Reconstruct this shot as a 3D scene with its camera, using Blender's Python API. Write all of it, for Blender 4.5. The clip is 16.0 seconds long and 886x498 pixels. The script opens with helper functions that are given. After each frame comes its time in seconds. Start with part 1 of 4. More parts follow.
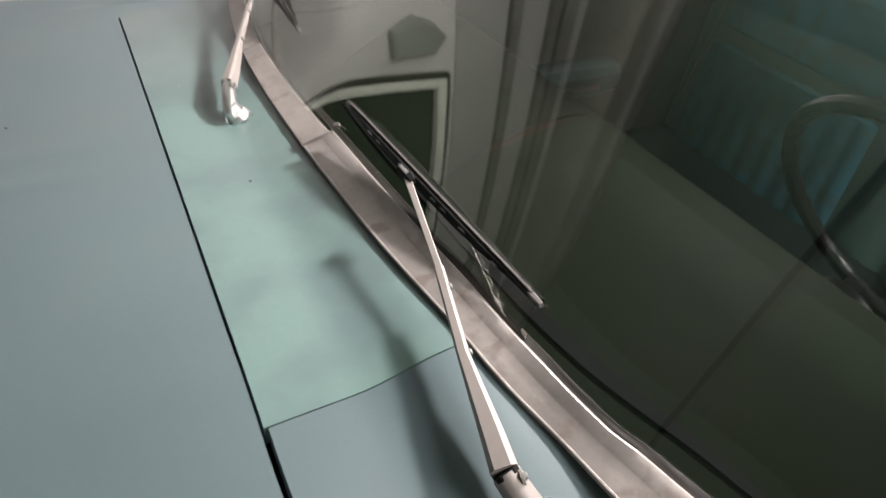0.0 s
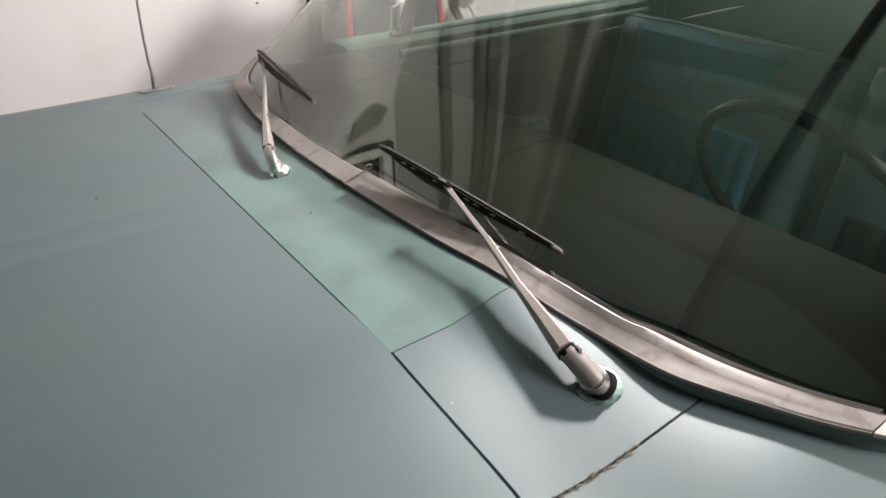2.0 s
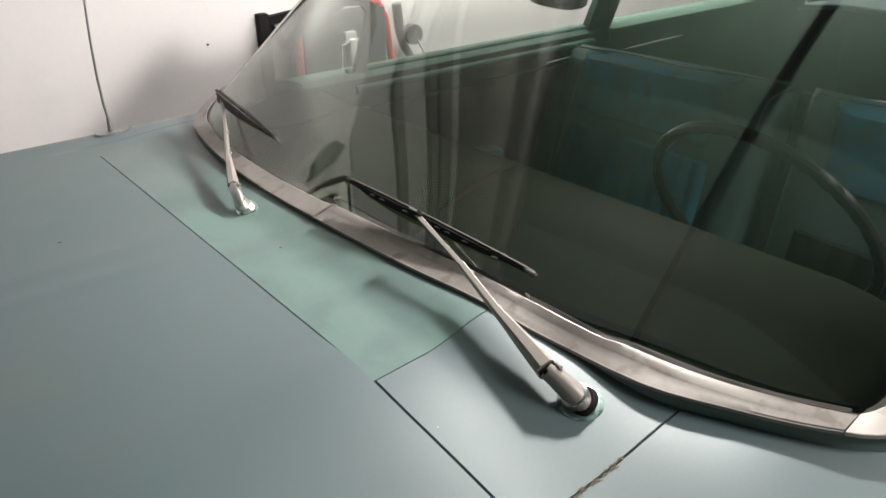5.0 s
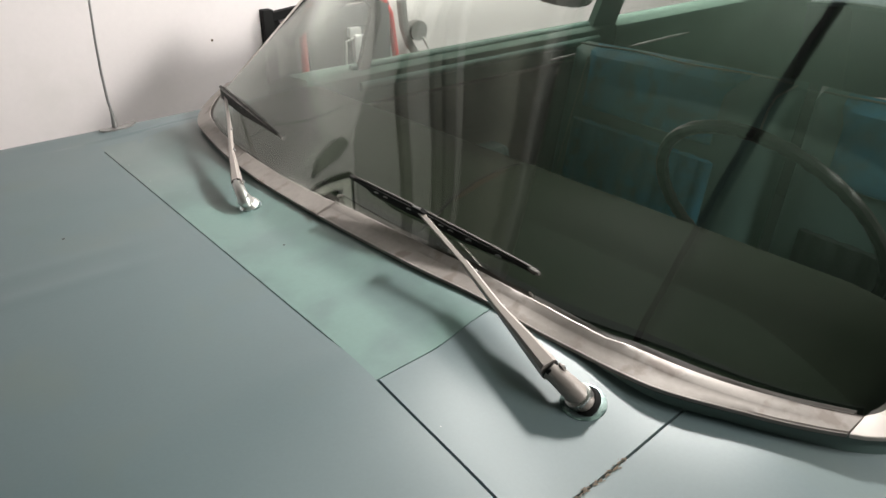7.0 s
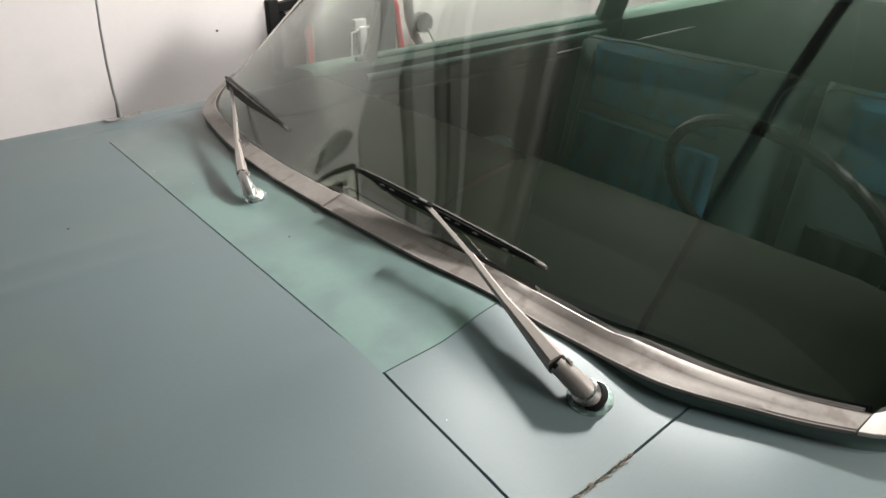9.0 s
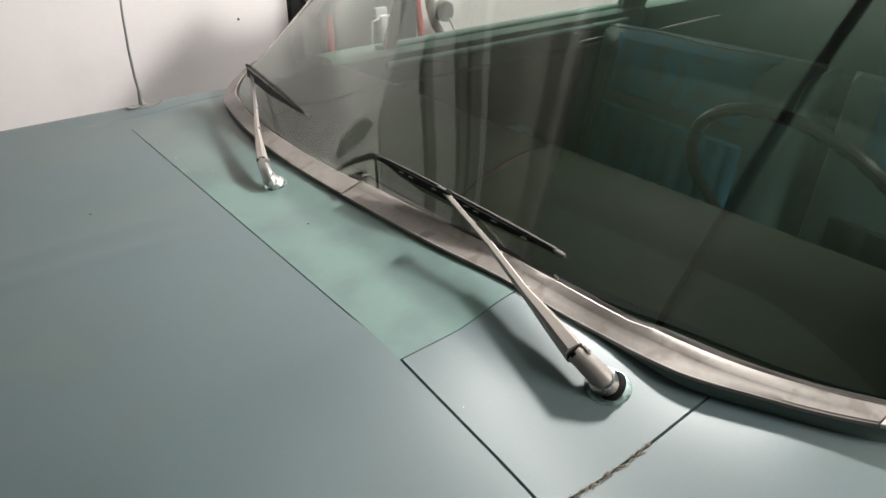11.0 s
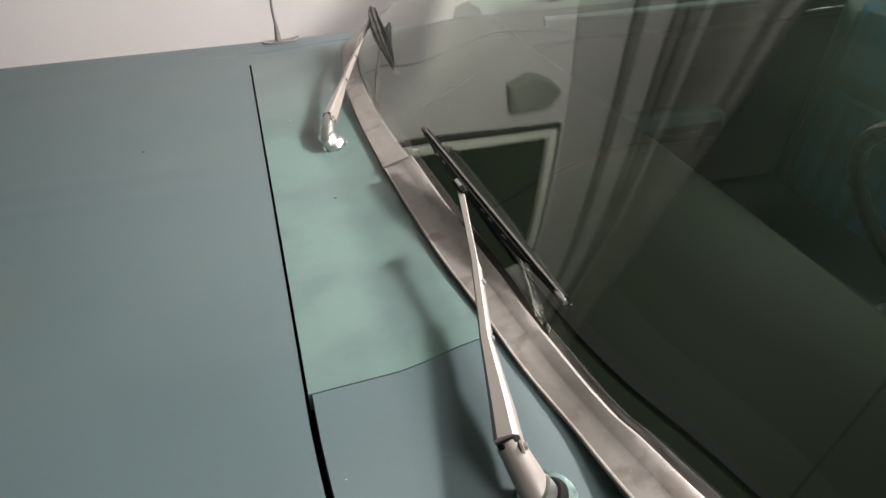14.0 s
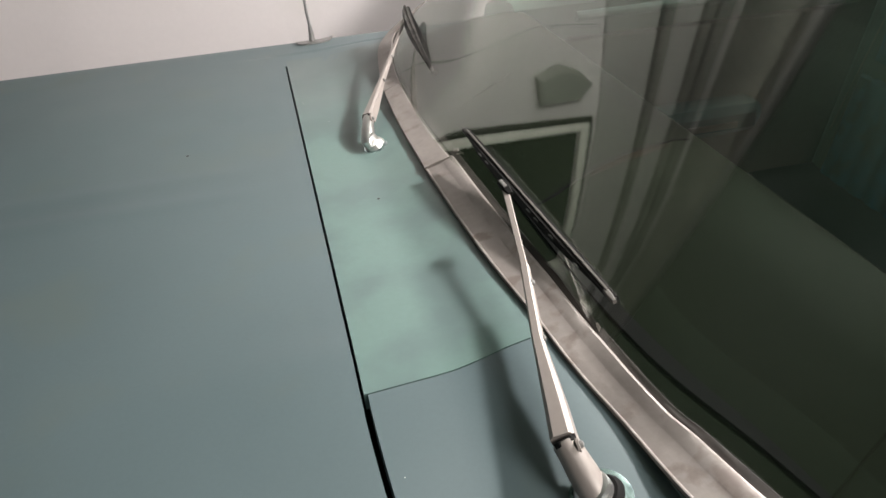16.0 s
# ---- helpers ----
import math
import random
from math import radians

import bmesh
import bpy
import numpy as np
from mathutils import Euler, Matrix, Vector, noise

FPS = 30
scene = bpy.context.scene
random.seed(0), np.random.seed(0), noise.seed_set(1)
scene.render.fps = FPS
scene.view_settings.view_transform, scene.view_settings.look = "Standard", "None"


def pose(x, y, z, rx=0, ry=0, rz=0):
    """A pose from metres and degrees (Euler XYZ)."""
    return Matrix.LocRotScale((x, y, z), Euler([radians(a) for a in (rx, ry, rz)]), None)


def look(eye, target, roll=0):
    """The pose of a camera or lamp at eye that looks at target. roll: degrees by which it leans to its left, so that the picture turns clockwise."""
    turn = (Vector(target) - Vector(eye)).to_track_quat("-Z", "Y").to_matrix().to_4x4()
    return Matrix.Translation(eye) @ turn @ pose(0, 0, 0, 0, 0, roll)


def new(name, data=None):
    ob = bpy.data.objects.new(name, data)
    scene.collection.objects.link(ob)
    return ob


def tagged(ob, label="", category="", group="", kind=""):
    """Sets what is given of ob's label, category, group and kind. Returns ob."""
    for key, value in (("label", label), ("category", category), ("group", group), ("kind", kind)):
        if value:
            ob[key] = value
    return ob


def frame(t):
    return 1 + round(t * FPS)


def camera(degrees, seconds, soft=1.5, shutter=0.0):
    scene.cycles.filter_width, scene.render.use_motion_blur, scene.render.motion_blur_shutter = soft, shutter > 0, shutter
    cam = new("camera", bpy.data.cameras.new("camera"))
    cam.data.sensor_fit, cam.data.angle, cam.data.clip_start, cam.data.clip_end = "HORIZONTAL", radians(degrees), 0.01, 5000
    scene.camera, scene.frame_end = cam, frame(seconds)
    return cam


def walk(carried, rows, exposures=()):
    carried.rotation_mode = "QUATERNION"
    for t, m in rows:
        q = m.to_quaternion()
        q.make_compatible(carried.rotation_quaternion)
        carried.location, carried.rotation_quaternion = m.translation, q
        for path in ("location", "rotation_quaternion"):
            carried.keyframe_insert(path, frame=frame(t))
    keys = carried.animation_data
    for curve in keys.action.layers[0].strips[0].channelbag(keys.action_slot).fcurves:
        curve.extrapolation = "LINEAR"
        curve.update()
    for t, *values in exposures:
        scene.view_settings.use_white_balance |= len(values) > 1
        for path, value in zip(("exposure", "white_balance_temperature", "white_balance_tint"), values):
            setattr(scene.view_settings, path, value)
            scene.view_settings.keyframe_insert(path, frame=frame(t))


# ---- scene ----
cam = camera(59.0, 16.0, shutter=0.5)
PATH = [
    (0, (-0.061, -0.819, 1.452), (0.652, 0.622, 0.263), 3.2),
    (0.5, (-0.109, -0.911, 1.488), (0.61, 0.615, 0.415), 1.6),
    (1, (-0.164, -0.976, 1.507), (0.58, 0.566, 0.473), 1.0),
    (1.5, (-0.242, -1.004, 1.509), (0.605, 0.494, 0.49), 0.5),
    (2, (-0.348, -1.02, 1.505), (0.61, 0.427, 0.511), 0.2),
    (2.5, (-0.381, -1.014, 1.507), (0.656, 0.412, 0.563), -0.1),
    (3, (-0.38, -1.02, 1.505), (0.702, 0.387, 0.583), -0.1),
    (3.5, (-0.383, -1.022, 1.505), (0.71, 0.384, 0.594), -0.0),
    (4, (-0.383, -1.019, 1.504), (0.709, 0.386, 0.592), -0.1),
    (6.5, (-0.381, -1.017, 1.505), (0.688, 0.398, 0.58), -0.7),
    (7, (-0.38, -1.015, 1.506), (0.692, 0.397, 0.58), -0.3),
    (7.5, (-0.381, -1.012, 1.502), (0.691, 0.401, 0.578), 0.1),
    (8, (-0.383, -1.009, 1.504), (0.685, 0.403, 0.574), 0.1),
    (10.5, (-0.381, -1.008, 1.501), (0.654, 0.409, 0.544), -0.2),
    (11, (-0.381, -1.009, 1.499), (0.635, 0.42, 0.537), -0.2),
    (11.5, (-0.377, -1.011, 1.496), (0.638, 0.422, 0.538), 0.4),
    (12, (-0.37, -1.006, 1.486), (0.623, 0.426, 0.505), 0.4),
    (12.5, (-0.273, -0.985, 1.472), (0.598, 0.504, 0.46), -0.4),
    (13, (-0.131, -0.964, 1.466), (0.472, 0.644, 0.44), -0.4),
    (13.5, (-0.043, -0.951, 1.459), (0.413, 0.695, 0.419), -0.9),
    (14, (-0.006, -0.941, 1.449), (0.406, 0.701, 0.384), -1.4),
    (14.5, (-0.013, -0.94, 1.458), (0.396, 0.697, 0.385), -1.7),
    (15, (-0.024, -0.942, 1.462), (0.369, 0.698, 0.386), -2.2),
    (15.5, (-0.024, -0.94, 1.468), (0.325, 0.704, 0.384), -3.9),
    (16, (-0.031, -0.941, 1.465), (0.317, 0.706, 0.385), -3.4),
]
walk(cam, [(t, look(eye, target, roll)) for t, eye, target, roll in PATH], [(0, 0.16, 6500, 11), (0.5, -0.06, 6550, 14), (1.5, -0.06, 6500, 13), (3, -0.12, 6500, 6), (12, -0.1, 6500, 5), (13, -0.12, 6550, 7), (14, -0.08, 6550, 7), (16, -0.06, 6550, 8)])

# ---- world and lamps ----
world = bpy.data.worlds.new("world")
scene.world = world
world.use_nodes = True
world.node_tree.nodes["Background"].inputs[0].default_value = (0.9, 0.95, 1.0, 1)
world.node_tree.nodes["Background"].inputs[1].default_value = 0.05


def area_lamp(name, eye, target, watts, size, colour=(1.0, 0.952, 0.935), spread=180):
    data = bpy.data.lights.new(name, "AREA")
    data.shape, data.size, data.energy, data.color, data.spread = "DISK", size, watts, colour, radians(spread)
    ob = new(name, data)
    ob.matrix_world = look(eye, target)
    return ob


def bare_bulb(name, at, watts, radius, colour=(1.0, 0.952, 0.935)):
    data = bpy.data.lights.new(name, "POINT")
    data.energy, data.shadow_soft_size, data.color = watts, radius, colour
    new(name, data).location = at


bare_bulb("work_light", (0.86, -0.085, 1.7), 89, 0.045)
bare_bulb("work_light", (0.93, -0.075, 1.73), 10, 0.032)
# Unseen fill lamps, added to lift the shadows and brighten the north wall.
area_lamp("fill_light", (1.3, -1.9, 2.4), (0.4, -0.7, 0.8), 60, 0.9)
area_lamp("fill_light", (2.15, 0.8, 2.6), (1.9, 1.68, 0.6), 72, 1.2, spread=150)


# ---- materials ----
def material(name, colour, rough=0.5, metal=0.0, grain=40.0, vary=0.12, bump=0.1, blotch=3.0, stain=None, stain_at=(0.55, 0.75), rough_vary=0.08, coat=0.0, spec=0.5, fade=None):
    """A principled surface with fine grain, broad blotches and, where given, stains of another colour."""
    m = bpy.data.materials.new(name)
    m.use_nodes = True
    nt = m.node_tree
    n, l = nt.nodes, nt.links
    p = n["Principled BSDF"]
    at = n.new("ShaderNodeTexCoord").outputs["Object"]

    def noise_tex(scale, detail=4.0):
        t = n.new("ShaderNodeTexNoise")
        t.inputs["Scale"].default_value, t.inputs["Detail"].default_value = scale, detail
        l.new(at, t.inputs["Vector"])
        return t.outputs["Fac"]

    def mapped(value, a, b, lo, hi):
        r = n.new("ShaderNodeMapRange")
        for k, v in zip(("From Min", "From Max", "To Min", "To Max"), (a, b, lo, hi)):
            r.inputs[k].default_value = v
        l.new(value, r.inputs["Value"])
        return r.outputs["Result"]

    def mixed(kind, fac, a, b):
        x = n.new("ShaderNodeMix")
        x.data_type, x.blend_type = "RGBA", kind
        for socket, v in ((x.inputs[0], fac), (x.inputs[6], a), (x.inputs[7], b)):
            if isinstance(v, (tuple, float, int)):
                socket.default_value = (*v, 1) if isinstance(v, tuple) else v
            else:
                l.new(v, socket)
        return x.outputs[2]

    broad, fine = noise_tex(blotch), noise_tex(grain, 6.0)
    lo, hi = tuple(c * (1 - vary) for c in colour), tuple(min(1.0, c * (1 + vary)) for c in colour)
    c = mixed("MIX", mapped(broad, 0.35, 0.65, 0.0, 1.0), lo, hi)
    g = mixed("MIX", mapped(fine, 0.3, 0.7, 0.0, 1.0), lo, hi)
    c = mixed("MIX", 0.35, c, g)
    if stain:
        c = mixed("MIX", mapped(noise_tex(blotch * 2.3, 8.0), stain_at[0], stain_at[1], 0.0, 1.0), c, stain)
    if fade:
        other, y0, y1 = fade
        cut, wander = n.new("ShaderNodeSeparateXYZ"), n.new("ShaderNodeMath")
        l.new(at, cut.inputs[0])
        wander.operation = "MULTIPLY_ADD"
        wander.inputs[1].default_value = 0.35
        l.new(noise_tex(6.0), wander.inputs[0])
        l.new(cut.outputs["Y"], wander.inputs[2])
        c = mixed("MIX", mapped(wander.outputs[0], y0 + 0.175, y1 + 0.175, 0.0, 1.0), c, other)
    l.new(c, p.inputs["Base Color"])
    l.new(mapped(broad, 0.3, 0.7, rough - rough_vary, rough + rough_vary), p.inputs["Roughness"])
    p.inputs["Metallic"].default_value = metal
    p.inputs["Coat Weight"].default_value = coat
    p.inputs["Specular IOR Level"].default_value = spec
    if bump:
        b = n.new("ShaderNodeBump")
        b.inputs["Strength"].default_value, b.inputs["Distance"].default_value = bump, 0.002
        l.new(fine, b.inputs["Height"])
        l.new(b.outputs["Normal"], p.inputs["Normal"])
    return m


def glass_material(name, tint, ior=1.5, dust=0.0, wall_veil=1.0):
    """Clear tinted sheet: light passes straight on, and the gloss grows at a slant."""
    m = bpy.data.materials.new(name)
    m.use_nodes = True
    n, l = m.node_tree.nodes, m.node_tree.links
    n.remove(n["Principled BSDF"])
    through_it, gloss, mix, slant = n.new("ShaderNodeBsdfTransparent"), n.new("ShaderNodeBsdfGlossy"), n.new("ShaderNodeMixShader"), n.new("ShaderNodeLayerWeight")
    slant.inputs["Blend"].default_value = 0.5
    power, scaled = n.new("ShaderNodeMath"), n.new("ShaderNodeMapRange")
    power.operation, power.inputs[1].default_value = "POWER", 5.0
    flat = ((ior - 1) / (ior + 1)) ** 2
    scaled.inputs["To Min"].default_value, scaled.inputs["To Max"].default_value = flat, 1.0
    through_it.inputs["Color"].default_value = (*tint, 1)
    gloss.inputs["Roughness"].default_value = 0.01
    gloss.inputs["Color"].default_value = (*(c ** 2.5 for c in tint), 1)
    l.new(slant.outputs["Facing"], power.inputs[0])
    l.new(power.outputs[0], scaled.inputs["Value"])
    l.new(scaled.outputs[0], mix.inputs[0])
    l.new(through_it.outputs[0], mix.inputs[1])
    l.new(gloss.outputs[0], mix.inputs[2])
    last = mix.outputs[0]
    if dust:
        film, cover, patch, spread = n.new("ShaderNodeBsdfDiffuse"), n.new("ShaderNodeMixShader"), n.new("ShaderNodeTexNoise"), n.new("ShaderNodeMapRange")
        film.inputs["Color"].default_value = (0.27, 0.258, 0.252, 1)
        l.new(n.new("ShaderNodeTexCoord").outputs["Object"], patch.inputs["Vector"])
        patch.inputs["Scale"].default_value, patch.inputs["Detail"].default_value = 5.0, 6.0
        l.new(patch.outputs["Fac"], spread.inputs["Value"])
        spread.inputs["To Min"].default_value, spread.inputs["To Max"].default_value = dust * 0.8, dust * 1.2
        # Far-side thickening paints the white wall's pale reflection onto the glass.
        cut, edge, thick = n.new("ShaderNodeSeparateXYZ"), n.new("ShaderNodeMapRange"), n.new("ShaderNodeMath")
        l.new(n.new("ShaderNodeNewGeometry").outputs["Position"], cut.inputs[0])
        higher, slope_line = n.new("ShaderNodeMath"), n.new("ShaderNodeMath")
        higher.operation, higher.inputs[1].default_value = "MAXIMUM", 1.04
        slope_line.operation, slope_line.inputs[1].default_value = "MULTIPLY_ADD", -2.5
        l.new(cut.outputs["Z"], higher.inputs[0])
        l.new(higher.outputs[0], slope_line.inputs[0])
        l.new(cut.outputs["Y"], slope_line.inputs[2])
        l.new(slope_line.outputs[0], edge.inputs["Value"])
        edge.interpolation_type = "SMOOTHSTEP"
        for k, v in zip(("From Min", "From Max", "To Min", "To Max"), (-2.775 + 0.29, -2.775 + 0.45, 1.0, wall_veil)):
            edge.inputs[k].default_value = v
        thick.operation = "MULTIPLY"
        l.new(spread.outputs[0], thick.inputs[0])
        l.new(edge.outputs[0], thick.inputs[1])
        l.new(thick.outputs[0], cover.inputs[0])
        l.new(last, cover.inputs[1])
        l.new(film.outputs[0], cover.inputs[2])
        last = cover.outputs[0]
    l.new(last, n["Material Output"].inputs["Surface"])
    return m


BLUE = material("blue_green_satin_paint", (0.089, 0.127, 0.136), 0.5, grain=220, vary=0.07, bump=0.03, blotch=2.5, stain=(0.097, 0.129, 0.126), coat=0.0, spec=1.0)
GREEN = material("older_green_paint", (0.133, 0.202, 0.186), 0.45, grain=160, vary=0.07, bump=0.04, blotch=5, stain=(0.115, 0.166, 0.162), stain_at=(0.42, 0.62), fade=((0.125, 0.158, 0.156), 0.2, 0.62))
TRIM = material("dull_weathered_trim", (0.285, 0.254, 0.236), 0.48, 0.28, grain=90, vary=0.16, bump=0.16, blotch=14, stain=(0.215, 0.18, 0.163), stain_at=(0.56, 0.66))
BRIGHT = material("bright_trim", (0.5, 0.445, 0.415), 0.5, 0.2, grain=60, vary=0.08, bump=0.08, blotch=8)
ARM = material("brushed_wiper_steel", (0.33, 0.29, 0.267), 0.5, 0.2, grain=150, vary=0.08, bump=0.06)
CHROME = material("chrome", (0.8, 0.8, 0.8), 0.12, 1.0, vary=0.04, bump=0.05)
RUBBER = material("black_rubber", (0.009, 0.0088, 0.0085), 0.7, grain=80, vary=0.3, bump=0.3, spec=0.15)
GASKET = material("dark_gasket", (0.03, 0.024, 0.02), 0.7, grain=60, vary=0.4, bump=0.4, blotch=14)
WORNRUB = material("dusty_worn_rubber", (0.055, 0.05, 0.045), 0.65, grain=90, vary=0.35, bump=0.4, blotch=25, stain=(0.02, 0.018, 0.017), stain_at=(0.5, 0.6))
RAILGREY = material("worn_blade_rail", (0.13, 0.12, 0.11), 0.5, 0.15, grain=120, vary=0.25, bump=0.3)
GREYSTEEL = material("worn_grey_steel", (0.3, 0.29, 0.28), 0.45, 0.6, grain=120, vary=0.25, bump=0.2)
SLOT = material("dull_black", (0.006, 0.006, 0.006), 0.9, spec=0.05)
DARK = material("dark_underbody", (0.008, 0.008, 0.008), 0.8)
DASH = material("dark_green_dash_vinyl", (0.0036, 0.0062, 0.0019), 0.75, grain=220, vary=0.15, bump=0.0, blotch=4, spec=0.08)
GREENTRIM = material("green_interior_trim", (0.145, 0.215, 0.178), 0.7, grain=150, vary=0.2, bump=0.2, spec=0.05)
DOORDARK = material("dark_brown_door_panel", (0.15, 0.138, 0.11), 0.65, grain=100, vary=0.3, bump=0.3)
# Vinyl darkened to paint cabin shade on low seats, rear bench and floor.
SEATSHADE = material("cabin_shade_vinyl", (0.008, 0.014, 0.012), 0.6, grain=120, vary=0.2, bump=0.2)
BLUESEAT = material("blue_vinyl", (0.05, 0.2, 0.285), 0.6, grain=120, vary=0.15, bump=0.3, blotch=7, stain=(0.07, 0.165, 0.19), stain_at=(0.45, 0.65), spec=0.2)
GREENSEAT = material("green_vinyl", (0.095, 0.165, 0.15), 0.5, grain=120, vary=0.15, bump=0.3, blotch=6)
WHEELMAT = material("dark_wheel_plastic", (0.014, 0.013, 0.012), 0.38, grain=100, vary=0.2, bump=0.1, spec=0.22)
WALL = material("white_painted_wall", (0.74, 0.685, 0.68), 0.75, grain=70, vary=0.03, bump=0.1, blotch=1.2, stain=(0.66, 0.62, 0.6), stain_at=(0.62, 0.8))
CEIL = material("grey_ceiling_boards", (0.3, 0.29, 0.255), 0.8, grain=30, vary=0.3, bump=0.3)
BOUNCEGREY = material("bounce_cutting_grey", (0.2, 0.195, 0.185), 0.85, grain=50, vary=0.15, bump=0.3)
WORNCHROME = material("worn_chrome", (0.66, 0.65, 0.63), 0.32, 0.9, grain=90, vary=0.15, bump=0.25)
CONCRETE = material("grey_concrete", (0.3, 0.29, 0.28), 0.8, grain=60, vary=0.2, bump=0.3, blotch=2)
RED = material("red_enamel", (0.55, 0.03, 0.03), 0.35, grain=80, vary=0.1, bump=0.05)
BLACKPAD = material("black_padded_board", (0.03, 0.03, 0.032), 0.55, grain=90, vary=0.2, bump=0.3)
SILVER = material("galvanised_steel", (0.75, 0.74, 0.72), 0.35, 0.6, grain=80, vary=0.12, bump=0.1)
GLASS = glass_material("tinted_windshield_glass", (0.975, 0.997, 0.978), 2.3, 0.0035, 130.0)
# Rear glass tinted dark in place of missing shade on the tail behind.
REARGLASS = glass_material("dimming_rear_glass", (0.3, 0.36, 0.33), 1.35)
SIDEGLASS = glass_material("side_window_glass", (0.97, 0.985, 0.975), 1.35)
WORN = material("bare_bright_metal", (0.5, 0.64, 0.63), 0.22, 0.85, grain=120, vary=0.08, bump=0.15, stain=(0.17, 0.23, 0.235), stain_at=(0.5, 0.56), blotch=18)
PILLAR = material("grey_pillar_trim", (0.06, 0.06, 0.055), 0.6, grain=80, vary=0.15, bump=0.2)
RIDGE = material("pale_green_ridge", (0.13, 0.22, 0.185), 0.5, grain=80, vary=0.3, bump=0.2, blotch=5, spec=0.2)
TEAL = material("teal_armrest_vinyl", (0.03, 0.085, 0.078), 0.4, grain=120, vary=0.12, bump=0.2)
SEATLINE = material("pale_piping_and_edge", (0.2, 0.22, 0.19), 0.5, grain=120, vary=0.2, bump=0.1)
FOAM = material("tan_foam", (0.014, 0.0095, 0.005), 0.9, grain=120, vary=0.3, bump=0.4, spec=0.05)
RUST = material("rust", (0.11, 0.085, 0.062), 0.85, grain=200, vary=0.4, bump=0.6, blotch=40, stain=(0.24, 0.2, 0.15))

# ---- mesh helpers ----
SPOT = {}


def thing(name, at, label, category, group="", kind=""):
    ob = new(name)
    ob.empty_display_size = 0.1
    ob.location = at
    SPOT[ob.name] = Matrix.Translation(at)
    return tagged(ob, label, category, group, kind)


def part(name, bm, mat, parent=None, label="", smooth=True, crisp=35):
    """One mesh object, built in world places, under a thing or a part."""
    me = bpy.data.meshes.new(name)
    bmesh.ops.recalc_face_normals(bm, faces=bm.faces)
    bm.to_mesh(me)
    bm.free()
    if smooth:
        for f in me.polygons:
            f.use_smooth = True
        me.set_sharp_from_angle(angle=radians(crisp))
    me.materials.append(mat)
    ob = new(name, me)
    if parent:
        ob.parent = parent
        ob.matrix_parent_inverse = SPOT.get(parent.name, Matrix.Identity(4)).inverted()
    if label:
        ob["label"] = label
    return ob


def box(bm, lo, hi, m=None, bevel=0.0):
    made = bmesh.ops.create_cube(bm, size=1.0)["verts"]
    c, s = (Vector(lo) + Vector(hi)) / 2, Vector(hi) - Vector(lo)
    for v in made:
        v.co = Vector((v.co.x * s.x, v.co.y * s.y, v.co.z * s.z)) + c
    if bevel:
        edges = {e for v in made for e in v.link_edges}
        out = bmesh.ops.bevel(bm, geom=list(edges), offset=bevel, segments=2, affect="EDGES", profile=0.5)
        made = list({v for f in out["faces"] for v in f.verts} | {v for v in made if v.is_valid})
    if m:
        bmesh.ops.transform(bm, matrix=m, verts=made)
    return bm


def sweep(bm, rings, closed=True, caps=True):
    """A skin over rings of points."""
    rows = [[bm.verts.new(p) for p in ring] for ring in rings]
    n = len(rows[0])
    for a, b in zip(rows, rows[1:]):
        for i in range(n if closed else n - 1):
            j = (i + 1) % n
            bm.faces.new((a[i], a[j], b[j], b[i]))
    if caps and closed:
        bm.faces.new(rows[0][::-1])
        bm.faces.new(rows[-1])
    return bm


def tube(bm, pts, r, sides=10, caps=True):
    """A round bar along points; r a number or one for each point."""
    pts = [Vector(p) for p in pts]
    rs = r if isinstance(r, (list, tuple)) else [r] * len(pts)
    rings, side = [], None
    for i, p in enumerate(pts):
        way = (pts[min(i + 1, len(pts) - 1)] - pts[max(i - 1, 0)]).normalized()
        if side is None:
            side = way.orthogonal().normalized()
        side = (side - way * side.dot(way)).normalized()
        up = way.cross(side)
        rings.append([p + rs[i] * (math.cos(a) * side + math.sin(a) * up) for a in (2 * math.pi * k / sides for k in range(sides))])
    return sweep(bm, rings, True, caps)


def bar(bm, pts, sections, up=(0, 0, 1)):
    """A flat bar along points: sections are (width, height), and up is the way of its height."""
    pts, up0 = [Vector(p) for p in pts], Vector(up)
    rings = []
    for i, p in enumerate(pts):
        way = (pts[min(i + 1, len(pts) - 1)] - pts[max(i - 1, 0)]).normalized()
        side = way.cross(up0).normalized()
        u = side.cross(way)
        w, h = sections[i]
        b = min(w, h) * 0.2
        prof = [(-w / 2, -h / 2), (w / 2, -h / 2), (w / 2, h / 2 - b), (w / 2 - b, h / 2), (-w / 2 + b, h / 2), (-w / 2, h / 2 - b)]
        rings.append([p + side * a + u * c for a, c in prof])
    return sweep(bm, rings)


def smooth_step(a, b, x):
    t = min(1.0, max(0.0, (x - a) / (b - a)))
    return t * t * (3 - 2 * t)


def solid(bm, thick, way=None):
    """Gives a sheet thickness."""
    bmesh.ops.recalc_face_normals(bm, faces=bm.faces)
    bmesh.ops.solidify(bm, geom=bm.faces[:], thickness=thick)
    return bm


